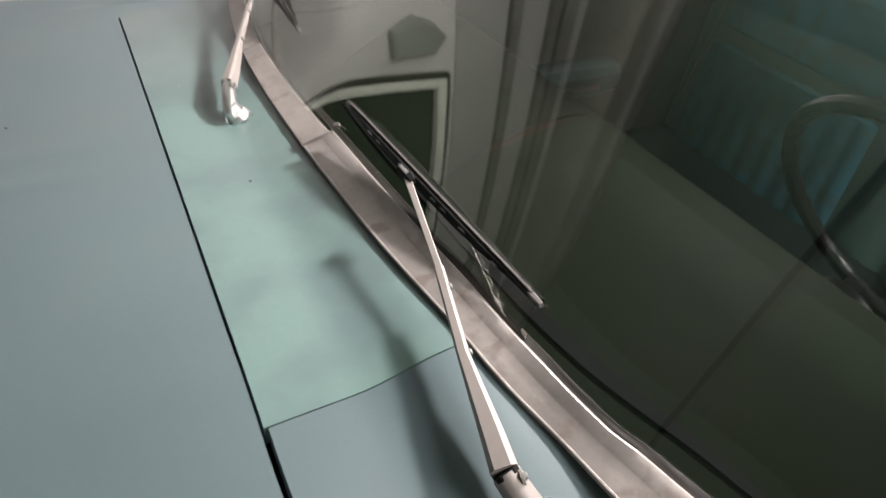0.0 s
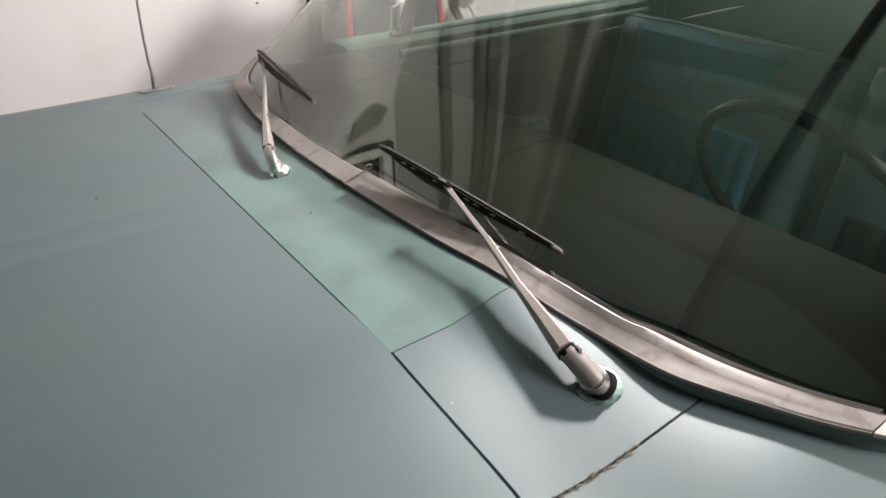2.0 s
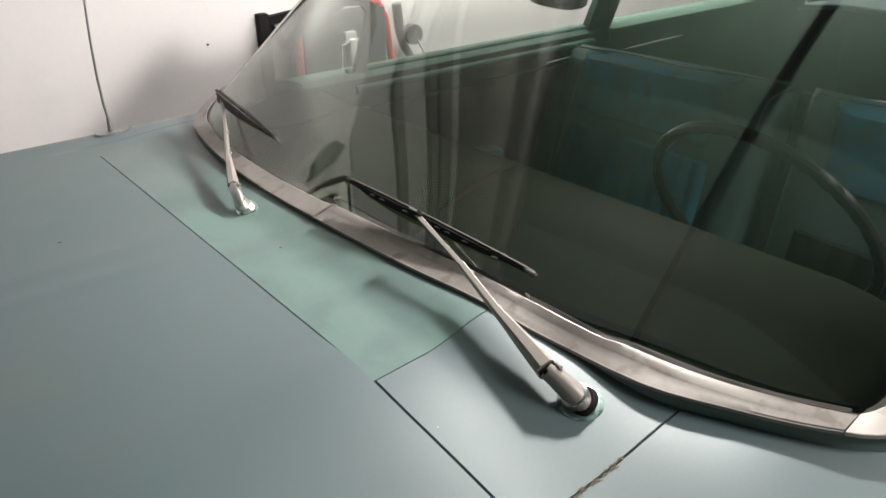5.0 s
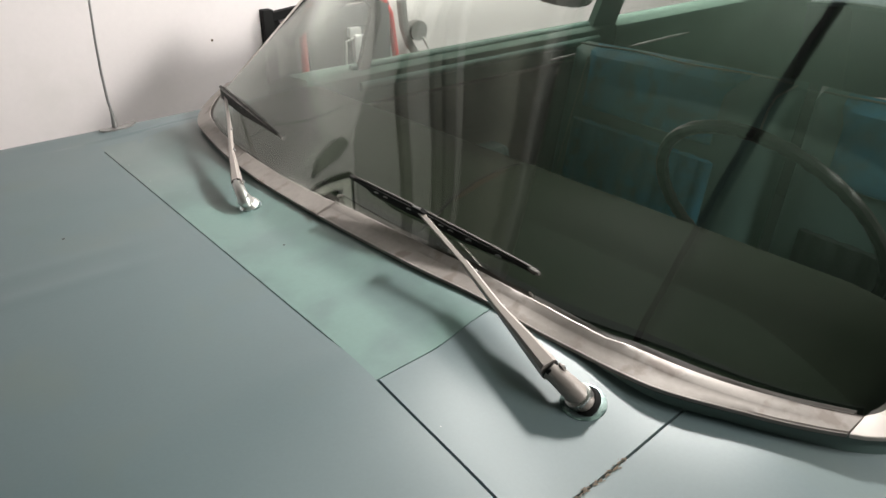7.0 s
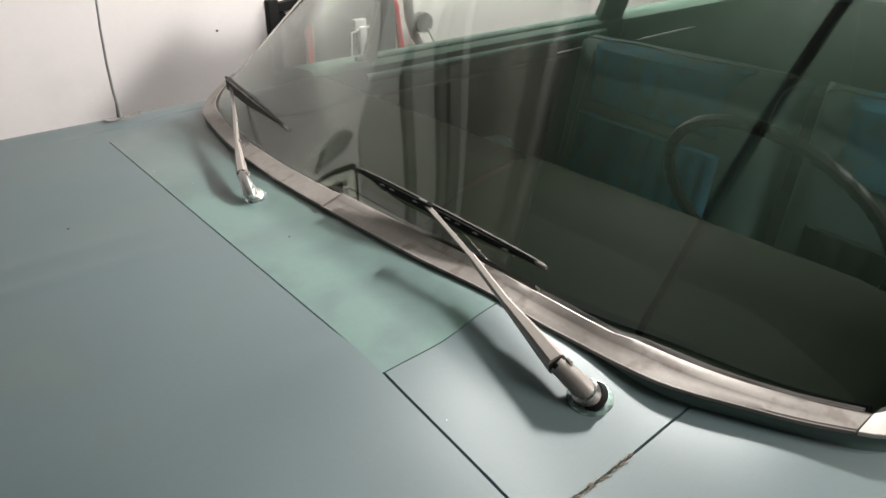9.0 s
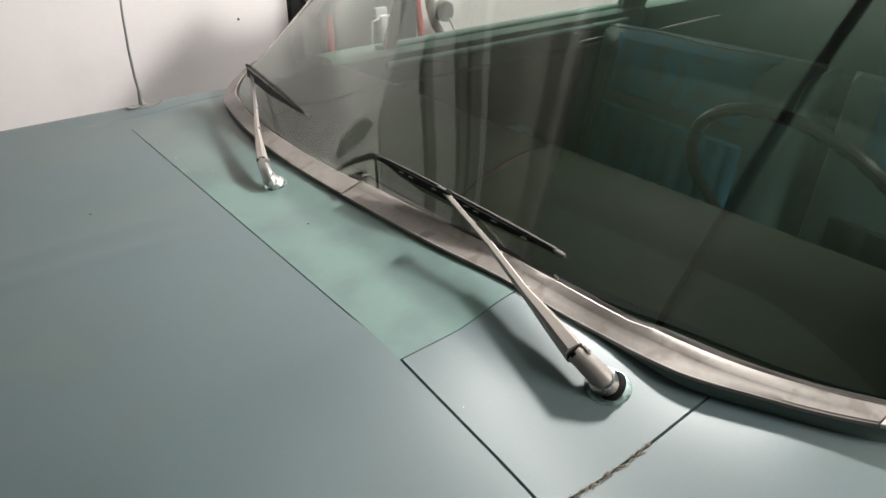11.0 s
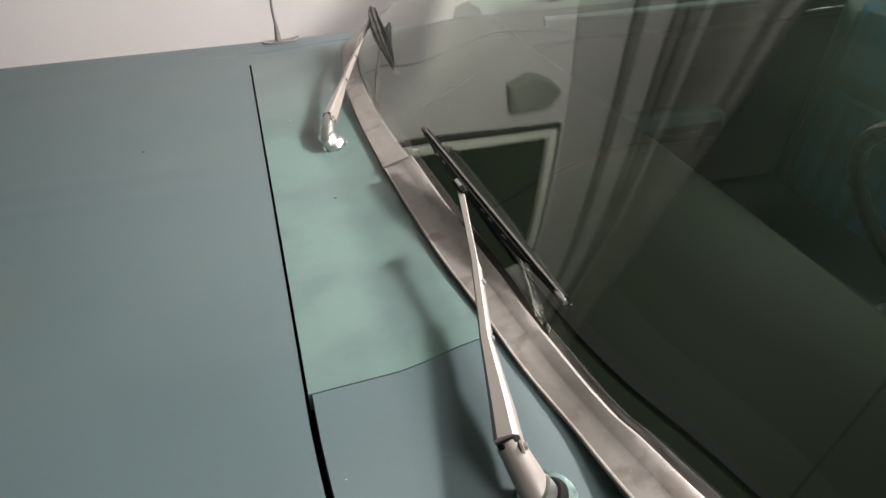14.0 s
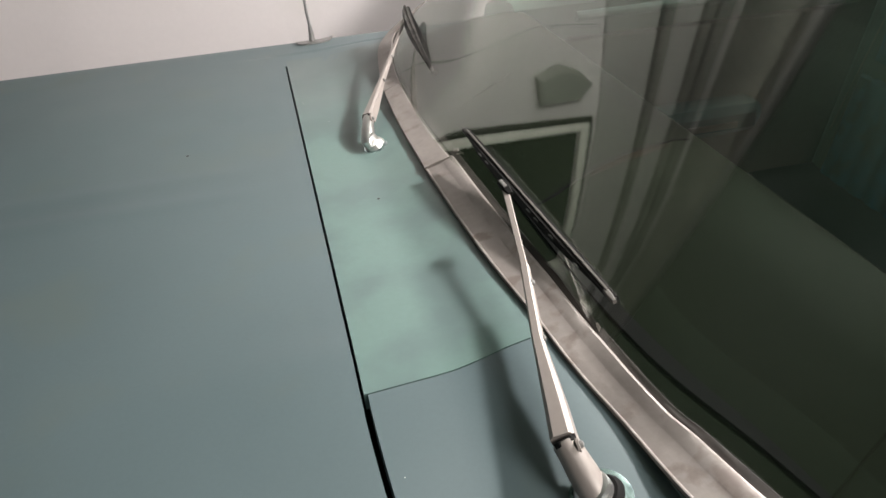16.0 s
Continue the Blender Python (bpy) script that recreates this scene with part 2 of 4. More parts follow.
# ---- the car: shape of its skin ----
def skin(x, y):
    """Height of the bonnet, cowl and fender tops over the floor."""
    drop = 0.07 * smooth_step(-0.30, -0.80, y) * (1 - 0.55 * smooth_step(0.04, 0.29, x) * smooth_step(-1.0, -0.7, y))
    side = 0.10 * max(0.0, (abs(y) - 0.84) / 0.13) ** 2.2
    ridge = (0.0018 * math.exp(-((y - 0.09) / 0.02) ** 2) + 0.0012 * math.exp(-((y - 0.17) / 0.02) ** 2)) * smooth_step(-0.03, -0.2, x)
    rise = (0.0205 * smooth_step(0.08, 0.185, x) + 0.06 * max(0.0, min(x, 0.3) - 0.17)) * smooth_step(-0.62, -0.33, y) * smooth_step(0.86, 0.6, y)
    return 0.942 + rise - 0.036 * y + (0.01 * x if x > 0 else 0.002 * x - 0.006 * x * x) - drop - side + ridge


def outer_edge(y):
    return 0.1658 + 0.011 * smooth_step(-0.58, -0.69, y) - 0.0343 * y + 0.0793 * y ** 2 - 0.074 * y ** 4 + 0.4862 * y ** 6


def inner_edge(y):
    return 0.2017 + 0.006 * math.exp(-((y + 0.55) / 0.1) ** 2) - 0.0435 * y - 0.0055 * y ** 2 + 0.4113 * y ** 4 - 0.0642 * y ** 6


def panel(name, x0, x1, y0, y1, nx, ny, mat, parent, label="", lift=0.0, lip=0.02):
    """A sheet of the car's skin between two edges (numbers or functions of the other way), turned down at its rim."""
    bm = bmesh.new()
    rows = []
    for j in range(ny + 1):
        row = []
        for i in range(nx + 1):
            s, t = i / nx, j / ny
            y = None
            for _ in range(3):
                xx = (x0 if not callable(x0) else x0(y if y is not None else 0)), (x1 if not callable(x1) else x1(y if y is not None else 0))
                x = xx[0] + (xx[1] - xx[0]) * s
                ya, yb = (y0(x) if callable(y0) else y0), (y1(x) if callable(y1) else y1)
                y = ya + (yb - ya) * t
            row.append(bm.verts.new((x, y, skin(x, y) + (lift(x, y) if callable(lift) else lift))))
        rows.append(row)
    for a, b in zip(rows, rows[1:]):
        for i in range(nx):
            bm.faces.new((a[i], a[i + 1], b[i + 1], b[i]))
    rim = [rows[0][i] for i in range(nx + 1)] + [rows[j][nx] for j in range(1, ny + 1)] + [rows[ny][i] for i in range(nx - 1, -1, -1)] + [rows[j][0] for j in range(ny - 1, 0, -1)]
    mid = Vector((sum(v.co.x for v in rim) / len(rim), sum(v.co.y for v in rim) / len(rim), 0))
    last = rim
    for inset, down in ((-0.0008, 0.0012), (0.0, lip)):
        ring = []
        for v in rim:
            ring.append(bm.verts.new((v.co.x, v.co.y, v.co.z - down)))
        for i in range(len(rim)):
            j = (i + 1) % len(rim)
            bm.faces.new((last[i], ring[i], ring[j], last[j]))
        last = ring
    return part(name, bm, mat, parent, label)


# ---- the room ----
WALL_Y, NEAR_Y, X0, X1, TOP = 1.68, -2.6, -2.6, 4.9, 2.75


def slab(name, lo, hi, mat, label, category):
    ob = part(name, box(bmesh.new(), lo, hi), mat, smooth=False)
    return tagged(ob, label, category, kind="structure")


slab("floor", (X0 - 0.15, NEAR_Y - 0.15, -0.12), (X1 + 0.15, WALL_Y + 0.15, 0.0), CONCRETE, "grey concrete garage floor under the car", "floor")
slab("ceiling", (X0 - 0.15, NEAR_Y - 0.15, TOP), (X1 + 0.15, WALL_Y + 0.15, TOP + 0.12), CEIL, "grey boarded ceiling over the garage", "ceiling")
slab("wall_north", (X0 - 0.15, WALL_Y, 0.0), (X1 + 0.15, WALL_Y + 0.15, TOP), WALL, "scuffed white painted garage wall beside the car", "wall")
# South and west walls are unseen; their grey lowers the light bounced back.
slab("wall_south", (X0 - 0.15, NEAR_Y - 0.15, 0.0), (X1 + 0.15, NEAR_Y, TOP), BOUNCEGREY, "unseen grey garage wall cutting bounced light", "wall")
slab("wall_west", (X0 - 0.15, NEAR_Y, 0.0), (X0, WALL_Y, TOP), BOUNCEGREY, "unseen grey garage wall cutting bounced light before the car", "wall")
slab("wall_east", (X1, NEAR_Y, 0.0), (X1 + 0.15, WALL_Y, TOP), WALL, "plain white garage wall behind the car", "wall")

# ---- the car ----
car = thing("car", (1.1, 0.0, 0.0), "older blue-green car with satin paint standing in a garage", "car")
G = 0.0015


def arc_seam(x):
    return -0.383 + 0.009 * math.sin(min(1.0, max(0.0, x / 0.17)) * math.pi / 2)


def fender_seam(x):
    return -0.627 - 0.003 * math.sin(math.pi * min(1.0, max(0.0, x / 0.27)))


def hood_edge(y):
    return 0.009 * smooth_step(-0.4, -0.634, y)


panel("hood", -1.3, lambda y: hood_edge(y) - G, -0.634, 0.69, 46, 132, BLUE, car, "satin blue-green hood", lift=lambda x, y: 0.0022 + 0.0038 * smooth_step(-0.26, -0.34, y) * smooth_step(-0.16, 0.0, x))
panel("cowl", 0.0022, lambda y: outer_edge(y) + 0.02, lambda x: arc_seam(x) + 0.0008, 0.72, 14, 54, GREEN, car, "greener weathered cowl panel below the windshield", lift=0.0002)
panel("cowl_corner", lambda y: hood_edge(y) + 0.0058, lambda y: outer_edge(y) + 0.02, lambda x: fender_seam(x) + 0.0016, lambda x: arc_seam(x) - 0.0008, 14, 18, BLUE, car, "blue-green corner panel of the cowl")
panel("fender", -1.3, lambda y: outer_edge(y) + 0.025 if y > -0.84 else 0.52, -0.97, lambda x: fender_seam(x) - 0.0016, 60, 20, BLUE, car)
panel("fender", -1.3, lambda y: outer_edge(y) + 0.03 if y < 0.77 else 0.52, 0.6815, 0.97, 60, 20, BLUE, car)

# inner shell under the panels, dark in the gaps
bm = bmesh.new()
box(bm, (-1.28, -0.62, 0.55), (0.12, 0.66, 0.86), bevel=0.02)
part("engine_bay", bm, DARK, car)
bm = bmesh.new()
box(bm, (0.0, -0.9, 0.5), (0.5, 0.88, 0.885), bevel=0.02)
part("firewall", bm, DARK, car)

# sides, tail and underside
for s in (-1, 1):
    bm = bmesh.new()
    rings = []
    for x in (-1.3, -1.0, 0.0, 1.0, 2.4, 3.3, 3.55):
        w = 0.97 - 0.05 * smooth_step(2.6, 3.55, x) - 0.02 * smooth_step(-0.9, -1.3, x)
        top = (skin(x, 0.955) - 0.03) if x < 0.5 else 0.83
        rings.append([(x, s * (w - 0.06), 0.24), (x, s * (w - 0.01), 0.36), (x, s * (w + 0.01), 0.6), (x, s * w, top), (x, s * (w - 0.04), top), (x, s * (w - 0.1), 0.26)])
    sweep(bm, rings)
    part("body_side", bm, BLUE, car)
bm = bmesh.new()
rings = []
for x, z in ((2.75, 0.94), (3.1, 0.93), (3.5, 0.9), (3.56, 0.8), (3.58, 0.4)):
    rings.append([(x, y, z - 0.05 * smooth_step(0.5, 0.93, abs(y))) for y in np.linspace(-0.93, 0.93, 15)])
sweep(bm, rings, closed=False)
part("tail_panel", solid(bm, 0.015), BLUE, car)
bm = bmesh.new()
rings = [[(x, y, z - 0.06 * smooth_step(0.4, 0.95, abs(y))) for y in np.linspace(-0.95, 0.95, 15)] for x, z in ((-1.3, 0.92), (-1.345, 0.86), (-1.36, 0.6), (-1.33, 0.35))]
sweep(bm, rings, closed=False)
part("front_panel", solid(bm, 0.015), BLUE, car)
part("underside", box(bmesh.new(), (-1.25, -0.85, 0.24), (3.5, 0.85, 0.3), bevel=0.02), DARK, car)


def wheel(x, s):
    bm = bmesh.new()
    prof = [(0.19, -0.09), (0.3, -0.1), (0.335, -0.08), (0.34, 0.0), (0.335, 0.08), (0.3, 0.1), (0.19, 0.09)]
    rings = [[(x + r * math.cos(a), s * 0.82 + w, 0.34 + r * math.sin(a)) for r, w in prof] for a in (2 * math.pi * k / 28 for k in range(29))]
    sweep(bm, rings, True, False)
    bmesh.ops.remove_doubles(bm, verts=bm.verts, dist=1e-4)
    tyre = part("wheel", bm, RUBBER, car, "black road wheel")
    bm = bmesh.new()
    rings = [[(x + r * math.cos(a), s * (0.82 + w), 0.34 + r * math.sin(a)) for r, w in ((0.19, 0.0), (0.185, 0.08), (0.1, 0.06), (0.05, 0.085), (0.004, 0.09))] for a in (2 * math.pi * k / 28 for k in range(29))]
    sweep(bm, rings, False, False)
    bmesh.ops.remove_doubles(bm, verts=bm.verts, dist=1e-4)
    part("rim", bm, CHROME, tyre)


for x in (-0.75, 2.3):
    for s in (-1, 1):
        wheel(x, s)

# ---- windshield ----
RISE = Vector((0.528, 0.0, 0.417))
NORMAL = Vector((-0.62, 0, 0.78))


def sink(y):
    """How far the trim's inner edge has come down towards the near corner."""
    return smooth_step(-0.38, -0.62, y)


def glass_at(y, v):
    bow = inner_edge(y) - inner_edge(0)
    return Vector((0.195 + bow * (1 - 0.2 * v) - 0.006, y * (1 - 0.096 * v), 0.974 - (0.02 * sink(y) + 0.012 * smooth_step(0.1, 0.35, y)) * (1 - v))) + RISE * v + NORMAL * (0.034 * math.sin(math.pi * 0.8 * v) * (1 - 0.9 * smooth_step(0.35, 0.7, y)))


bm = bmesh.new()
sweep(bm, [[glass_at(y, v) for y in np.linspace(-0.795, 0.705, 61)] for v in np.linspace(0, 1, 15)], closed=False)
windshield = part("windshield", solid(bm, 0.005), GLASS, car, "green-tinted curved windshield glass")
windshield.visible_shadow = False


def bezier(p, q, r, n):
    p, q, r = Vector(p), Vector(q), Vector(r)
    return [p * (1 - t) ** 2 + q * 2 * t * (1 - t) + r * t * t for t in (k / n for k in range(n + 1))]


def edge_height(y):
    """Height of the trim's outer edge, which stands clear of the fender at the near corner."""
    return max(0.957, skin(outer_edge(y), y) + 0.003)


def along(y0, y1, n):
    """Outer and inner edge of the trim below the glass, pair by pair."""
    out = []
    for y in np.linspace(y0, y1, n):
        lift = 0.016 * smooth_step(-0.5, -0.2, y) * smooth_step(0.58, 0.3, y)
        x = outer_edge(y) - 0.5 * lift
        z = edge_height(y)
        top = max(z + 0.004, min(z + 0.01 + 0.01 * sink(y), 0.994 - 0.3 * lift - 0.017 * sink(y)))
        if y < -0.28:
            top = min(top, 0.9685 + 0.0205 * smooth_step(-0.67, -0.28, y))
        if y < -0.33:
            z = max(z, 0.9605 + 0.015 * smooth_step(-0.54, -0.36, y))
        near = smooth_step(-0.4, -0.52, y)
        out.append((Vector((x + 0.005 * near + 0.0045 * math.exp(-((y + 0.51) / 0.07) ** 2), y, z)), Vector((inner_edge(y) - 0.002 * near, y, top))))
    return out


def near_turn():
    o, i = along(-0.77, -0.775, 2)[0]
    outer = bezier(o, (0.41, -0.853, 0.942), (0.57, -0.865, 1.06), 14)
    inner = bezier(i, (0.43, -0.8, 0.96), (0.56, -0.79, 1.085), 14)
    return list(zip(outer, inner))


def far_turn(y):
    o, i = along(y, y + 0.01, 2)[0]
    outer = bezier(o, (0.215, 0.745, 0.94), (0.315, 0.735, 1.0), 14)
    inner = bezier(i, (0.24, 0.7, 0.962), (0.325, 0.7, 1.01), 14)
    return list(zip(outer, inner))


def strip(name, pairs, a, b, h0, h1, mat, label="", dents=0.0, deep=0.003, hollow=0.0):
    """A flat-faced strip over the span a to b between the edges, standing h0 high at its outer and h1 at its inner edge."""
    bm = bmesh.new()
    rings = []
    for k, (o, i) in enumerate(pairs):
        d = i - o
        down = Vector((0, 0, deep))
        ring = [o + d * a - down]
        for s in (0.0, 0.04, 0.2, 0.35, 0.5, 0.7, 0.85, 0.96, 1.0):
            h = h0 + (h1 - h0) * s - hollow * math.sin(math.pi * s) - (0.0009 if s in (0.0, 1.0) else 0.0)
            wob = dents * noise.noise(Vector((o.y * 38, s * 2.2 + a * 5, 3.1)))
            ring.append(o + d * (a + (b - a) * s) + NORMAL * (h + wob))
        ring.append(o + d * b - down)
        rings.append(ring)
    sweep(bm, rings)
    return part(name, bm, mat, car, label, crisp=22)


def moulded_trim(name, pairs, mat, label):
    """The long lower trim: a broad dished face, a crease, and a raised band beside the glass, in one piece."""
    bm = bmesh.new()
    rings = []
    for o, i in pairs:
        d = i - o
        c = 0.62 - 0.16 * smooth_step(-0.55, -0.76, o.y)
        worn = 0.0002 + 0.0006 * smooth_step(-0.45, -0.3, o.y)
        ring = [o - Vector((0, 0, 0.003))]
        for s, h in ((0.0, 0.0), (0.02, 0.0022), (0.055, 0.0024), (0.075, 0.0013), (0.14, 0.0016), (0.35, 0.0021), (c - 0.04, 0.0029), (c, 0.0034), (c + 0.03, 0.0038), (0.8, 0.0046), (0.95, 0.005), (0.985, 0.0044), (1.0, 0.001)):
            h += 0.0022 * smooth_step(-0.6, -0.46, o.y) * max(0.0, min(s, 0.95) - c - 0.03) / 0.3
            h += (0.0032 - h) * smooth_step(-0.6, -0.78, o.y) * (0.1 < s < 0.98)
            wob = worn * noise.noise(Vector((o.y * 30, s * 4, 3.1))) * (1.6 if s > c else 0.5)
            ring.append(o + d * s + NORMAL * (h + wob))
        ring.append(i - Vector((0, 0, 0.004)))
        rings.append(ring)
    sweep(bm, rings)
    return part(name, bm, mat, car, label, crisp=28)


moulded_trim("trim_strip", along(-0.768, 0.035, 120), TRIM, "dull weathered metal trim below the windshield")
strip("trim_strip", along(0.041, 0.36, 40), 0.0, 0.88, 0.003, 0.007, TRIM, "stained metal trim with a bent end", dents=0.0012)
strip("trim_strip", along(0.364, 0.58, 20) + far_turn(0.59), 0.0, 0.88, 0.003, 0.006, TRIM, "wide dull trim turning up at the corner", dents=0.0003)
strip("trim_strip", near_turn(), 0.0, 1.0, 0.003, 0.006, BRIGHT, "bright corner trim turning up the windshield pillar")
strip("joint_cover", along(0.03, 0.048, 6), 0.0, 0.9, 0.0052, 0.0085, TRIM, "small bent joint cover", dents=0.001)
strip("trim_bed", along(-0.768, 0.58, 90), -0.015, 0.03, -0.0025, -0.0005, GASKET, "thin dark line under the trim's outer edge", dents=0.0006)
strip("gasket", along(-0.76, 0.6, 90), 0.97, 1.2, 0.002, 0.003, GASKET, "black perished windshield gasket", dents=0.001)
strip("gasket", far_turn(0.59), 0.88, 1.1, 0.004, 0.003, GASKET, "black perished windshield gasket")
strip("gasket", near_turn(), 0.99, 1.35, 0.003, 0.002, GASKET, "black windshield gasket round the corner")
# small bent tags left on the trim
for y, lean in ((-0.4, 0.004), (0.037, -0.006)):
    bm = bmesh.new()
    p = Vector((inner_edge(y), y, 0.985))
    bar(bm, [p, p + Vector((0.003, lean, 0.003)), p + Vector((0.003, lean * 2.2, 0.005))], [(0.005, 0.0012), (0.004, 0.0012), (0.002, 0.0012)], NORMAL)
    part("trim_tag", bm, BRIGHT, car, "bent metal tag")
bm = bmesh.new()
bar(bm, [(0.196, -0.045, 0.9785), (0.199, -0.08, 0.9812), (0.202, -0.125, 0.9815), (0.206, -0.15, 0.9795)], [(0.001, 0.001), (0.006, 0.0012), (0.005, 0.0012), (0.001, 0.001)], (0.3, 0, 0.95))
part("bent_flap", bm, BRIGHT, car, "bright bent flap of the inner strip")
# painted riser between the skin and the trim
bm = bmesh.new()
rings = []
for o, i in near_turn()[14:0:-1] + along(-0.768, 0.58, 60):
    d = (i - o)
    d.z = 0
    d = d.normalized() * (0.003 + 0.002 * smooth_step(-0.35, -0.6, o.y))
    low = min(o.z - 0.006, skin(o.x, o.y)) - 0.006
    rings.append([Vector((o.x + d.x * 1.3, o.y + d.y * 1.3, o.z - 0.001)), Vector((o.x + d.x, o.y + d.y, o.z - 0.006)), Vector((o.x + d.x * 0.8, o.y + d.y * 0.8, low))])
sweep(bm, rings, closed=False)
part("cowl_riser", solid(bm, 0.002), GREEN, car)


# ---- wipers ----
def wiper(pivot, collar, mid, neck, joint, tip_a, tip_b, label, fat=0.0, wide=0.0, broad=0.0, bow_up=0.009, metal=None, size=1.0):
    """A parked wiper: cap and knuckle on its spindle, tapered arm, thin end, and blade."""
    pivot, collar, mid, neck, joint, tip_a, tip_b = (Vector(p) for p in (pivot, collar, mid, neck, joint, tip_a, tip_b))
    up = Vector((-0.35, 0, 0.93))
    lean = Vector((-0.55, 0.12, 0.8)).normalized()
    base = pivot.copy()
    for _ in range(6):
        base = pivot - lean * ((pivot.z - skin(base.x, base.y)) / lean.z)
    flat = Vector(((skin(base.x - 0.02, base.y) - skin(base.x + 0.02, base.y)) / 0.04, (skin(base.x, base.y - 0.02) - skin(base.x, base.y + 0.02)) / 0.04, 1)).normalized()
    bm = bmesh.new()
    tube(bm, [base + flat * z for z in (-0.003, 0.0006, 0.0012, 0.0014)], [r * size for r in (0.027, 0.0268, 0.024, 0.006)], 28)
    hold = part("wiper", bm, WORN, car, label)
    bm = bmesh.new()
    tube(bm, [base.lerp(pivot, k) for k in (-0.05, 0.15, 0.45, 0.55)], [r * size for r in (0.0215, 0.021, 0.0185, 0.01)], 22)
    part("spindle_boot", bm, metal or RUBBER, hold, "worn metal collar" if metal else "black rubber boot")
    bm = bmesh.new()
    top = pivot + lean * 0.006
    tube(bm, [base.lerp(top, k) for k in (0.3, 0.45, 0.46, 0.5, 0.51, 0.64, 0.65, 0.69, 0.7, 0.88, 0.97, 1.0)], [r * size for r in (0.0155, 0.0155, 0.0142, 0.0142, 0.016, 0.016, 0.0148, 0.0148, 0.016, 0.016, 0.013, 0.004)], 24)
    part("boss", bm, WORNCHROME, hold, "ringed metal boss on the spindle")
    bm = bmesh.new()
    way = (collar - pivot).normalized()
    tube(bm, [pivot - way * 0.0155 - lean * 0.006, pivot - way * 0.012 - lean * 0.002, pivot - way * 0.004, pivot.lerp(collar, 0.35) + up * 0.0015, pivot.lerp(collar, 0.75) + up * 0.001, collar + way * 0.002], [r * size for r in (0.005, 0.011, 0.0135, 0.013, 0.0118, 0.0116)], 18)
    part("knuckle", bm, metal or ARM, hold, "bent metal knuckle")
    bm = bmesh.new()
    pts = [collar + way * 0.003, collar.lerp(mid, 0.35), collar.lerp(mid, 0.75), mid, mid.lerp(neck, 0.6), neck]
    bar(bm, pts, [(w * size, h * size) for w, h in ((0.0215, 0.0235), (0.0185, 0.021), (0.0135, 0.0155), (0.0105, 0.0115), (0.0092, 0.009), (0.0088, 0.0078))], up)
    part("arm", bm, ARM, hold, "tapered metal wiper arm")
    bm = bmesh.new()
    bar(bm, [collar - way * 0.0008, collar + way * 0.004], [(0.0195 * size, 0.0215 * size)] * 2, up)
    part("collar", bm, RUBBER, hold, "dark groove at the arm's foot")
    bm = bmesh.new()
    lobe = (mid - collar).normalized()
    edge = lobe.cross(up).normalized()
    edge = edge if edge.x > 0 else -edge
    tube(bm, [collar - lobe * 0.007 + edge * 0.009 + up * 0.004, collar - lobe * 0.007 + edge * 0.0112 + up * 0.004], 0.0065, 16)
    part("hinge_lug", bm, ARM, hold)
    side = (mid - collar).normalized().cross(up).normalized()
    for p, w in ((collar.lerp(mid, -0.06) + up * 0.004, 0.0118), (mid, 0.0052), (mid.lerp(neck, 0.75), 0.0044)):
        bm = bmesh.new()
        q = p + side * w * (1 if side.x > 0 else -1)
        tube(bm, [q - side * 0.003, q, q + side * 0.002, q + side * 0.0028], [0.0035, 0.0035, 0.0028, 0.001], 10)
        part("rivet", bm, GREYSTEEL, hold)
    bm = bmesh.new()
    bar(bm, [neck - (joint - neck) * 0.12, neck.lerp(joint, 0.5), joint], [(0.0066, 0.003), (0.0062, 0.003), (0.0072, 0.003)], up)
    part("arm_end", bm, ARM, hold, "thin flat end of the arm")
    # blade: a thin rail along its back, and a black web under it, deepest beside the clip
    d = tip_b - tip_a
    dd = d.normalized()
    n = 40
    back = Vector((-0.6, 0, 0.8))
    share = (joint - tip_a).dot(dd) / d.length

    def depth(k):
        return smooth_step(0.0, 0.75 * share, k) * smooth_step(1.0, 0.5 + 0.5 * share, k)

    bow = [tip_a + d * (k / n) + back * (bow_up * math.sin(math.pi * k / n) ** 0.7) for k in range(n + 1)]
    bm = bmesh.new()
    rings = []
    for k, p in enumerate(bow):
        deep = 0.005 + (0.0085 + fat) * depth(k / n) + 0.0012 * noise.noise(Vector((k * 0.6, fat * 90, 1)))
        thick = 0.0022 + (0.0016 + 0.5 * broad) * depth(k / n)
        low = Vector((-0.012 - 8 * broad * 0.04, 0, -1)).normalized()
        q = p + low * deep + Vector((-0.25 * wide, 0, -0.1 * wide)) * depth(k / n)
        rings.append([p + Vector((thick, 0, 0.0006)), p + Vector((-thick, 0, -0.0006)), q + Vector((-thick * 0.7, 0, 0)), q + Vector((thick * 0.7, 0, 0))])
    sweep(bm, rings)
    blade = part("blade", bm, WORNRUB if broad else RUBBER, hold, "black worn wiper blade")
    bm = bmesh.new()
    bar(bm, [tip_a + d * (k / n) + Vector((0.006, 0, -0.004)) for k in range(n + 1)], [(0.0035 + wide * (0.35 + 0.65 * math.sin(math.pi * min(1, (k + 5) / n))) * (1 + 0.25 * noise.noise(Vector((k * 0.8, 2, 1)))), 0.011 - 0.3 * wide) for k in range(n + 1)], up)
    part("rubber_strip", bm, RUBBER, blade)
    bm = bmesh.new()
    bar(bm, [p + Vector((0.0012, 0, 0.0016)) for p in bow[1:-1]], [(0.0026 + 0.0008 * noise.noise(Vector((k * 0.9, 7, 1))), 0.0016) for k in range(n - 1)], up)
    part("backing_rail", bm, WORNRUB if broad else RAILGREY, blade, "worn dark rail" if broad else "worn grey metal rail")
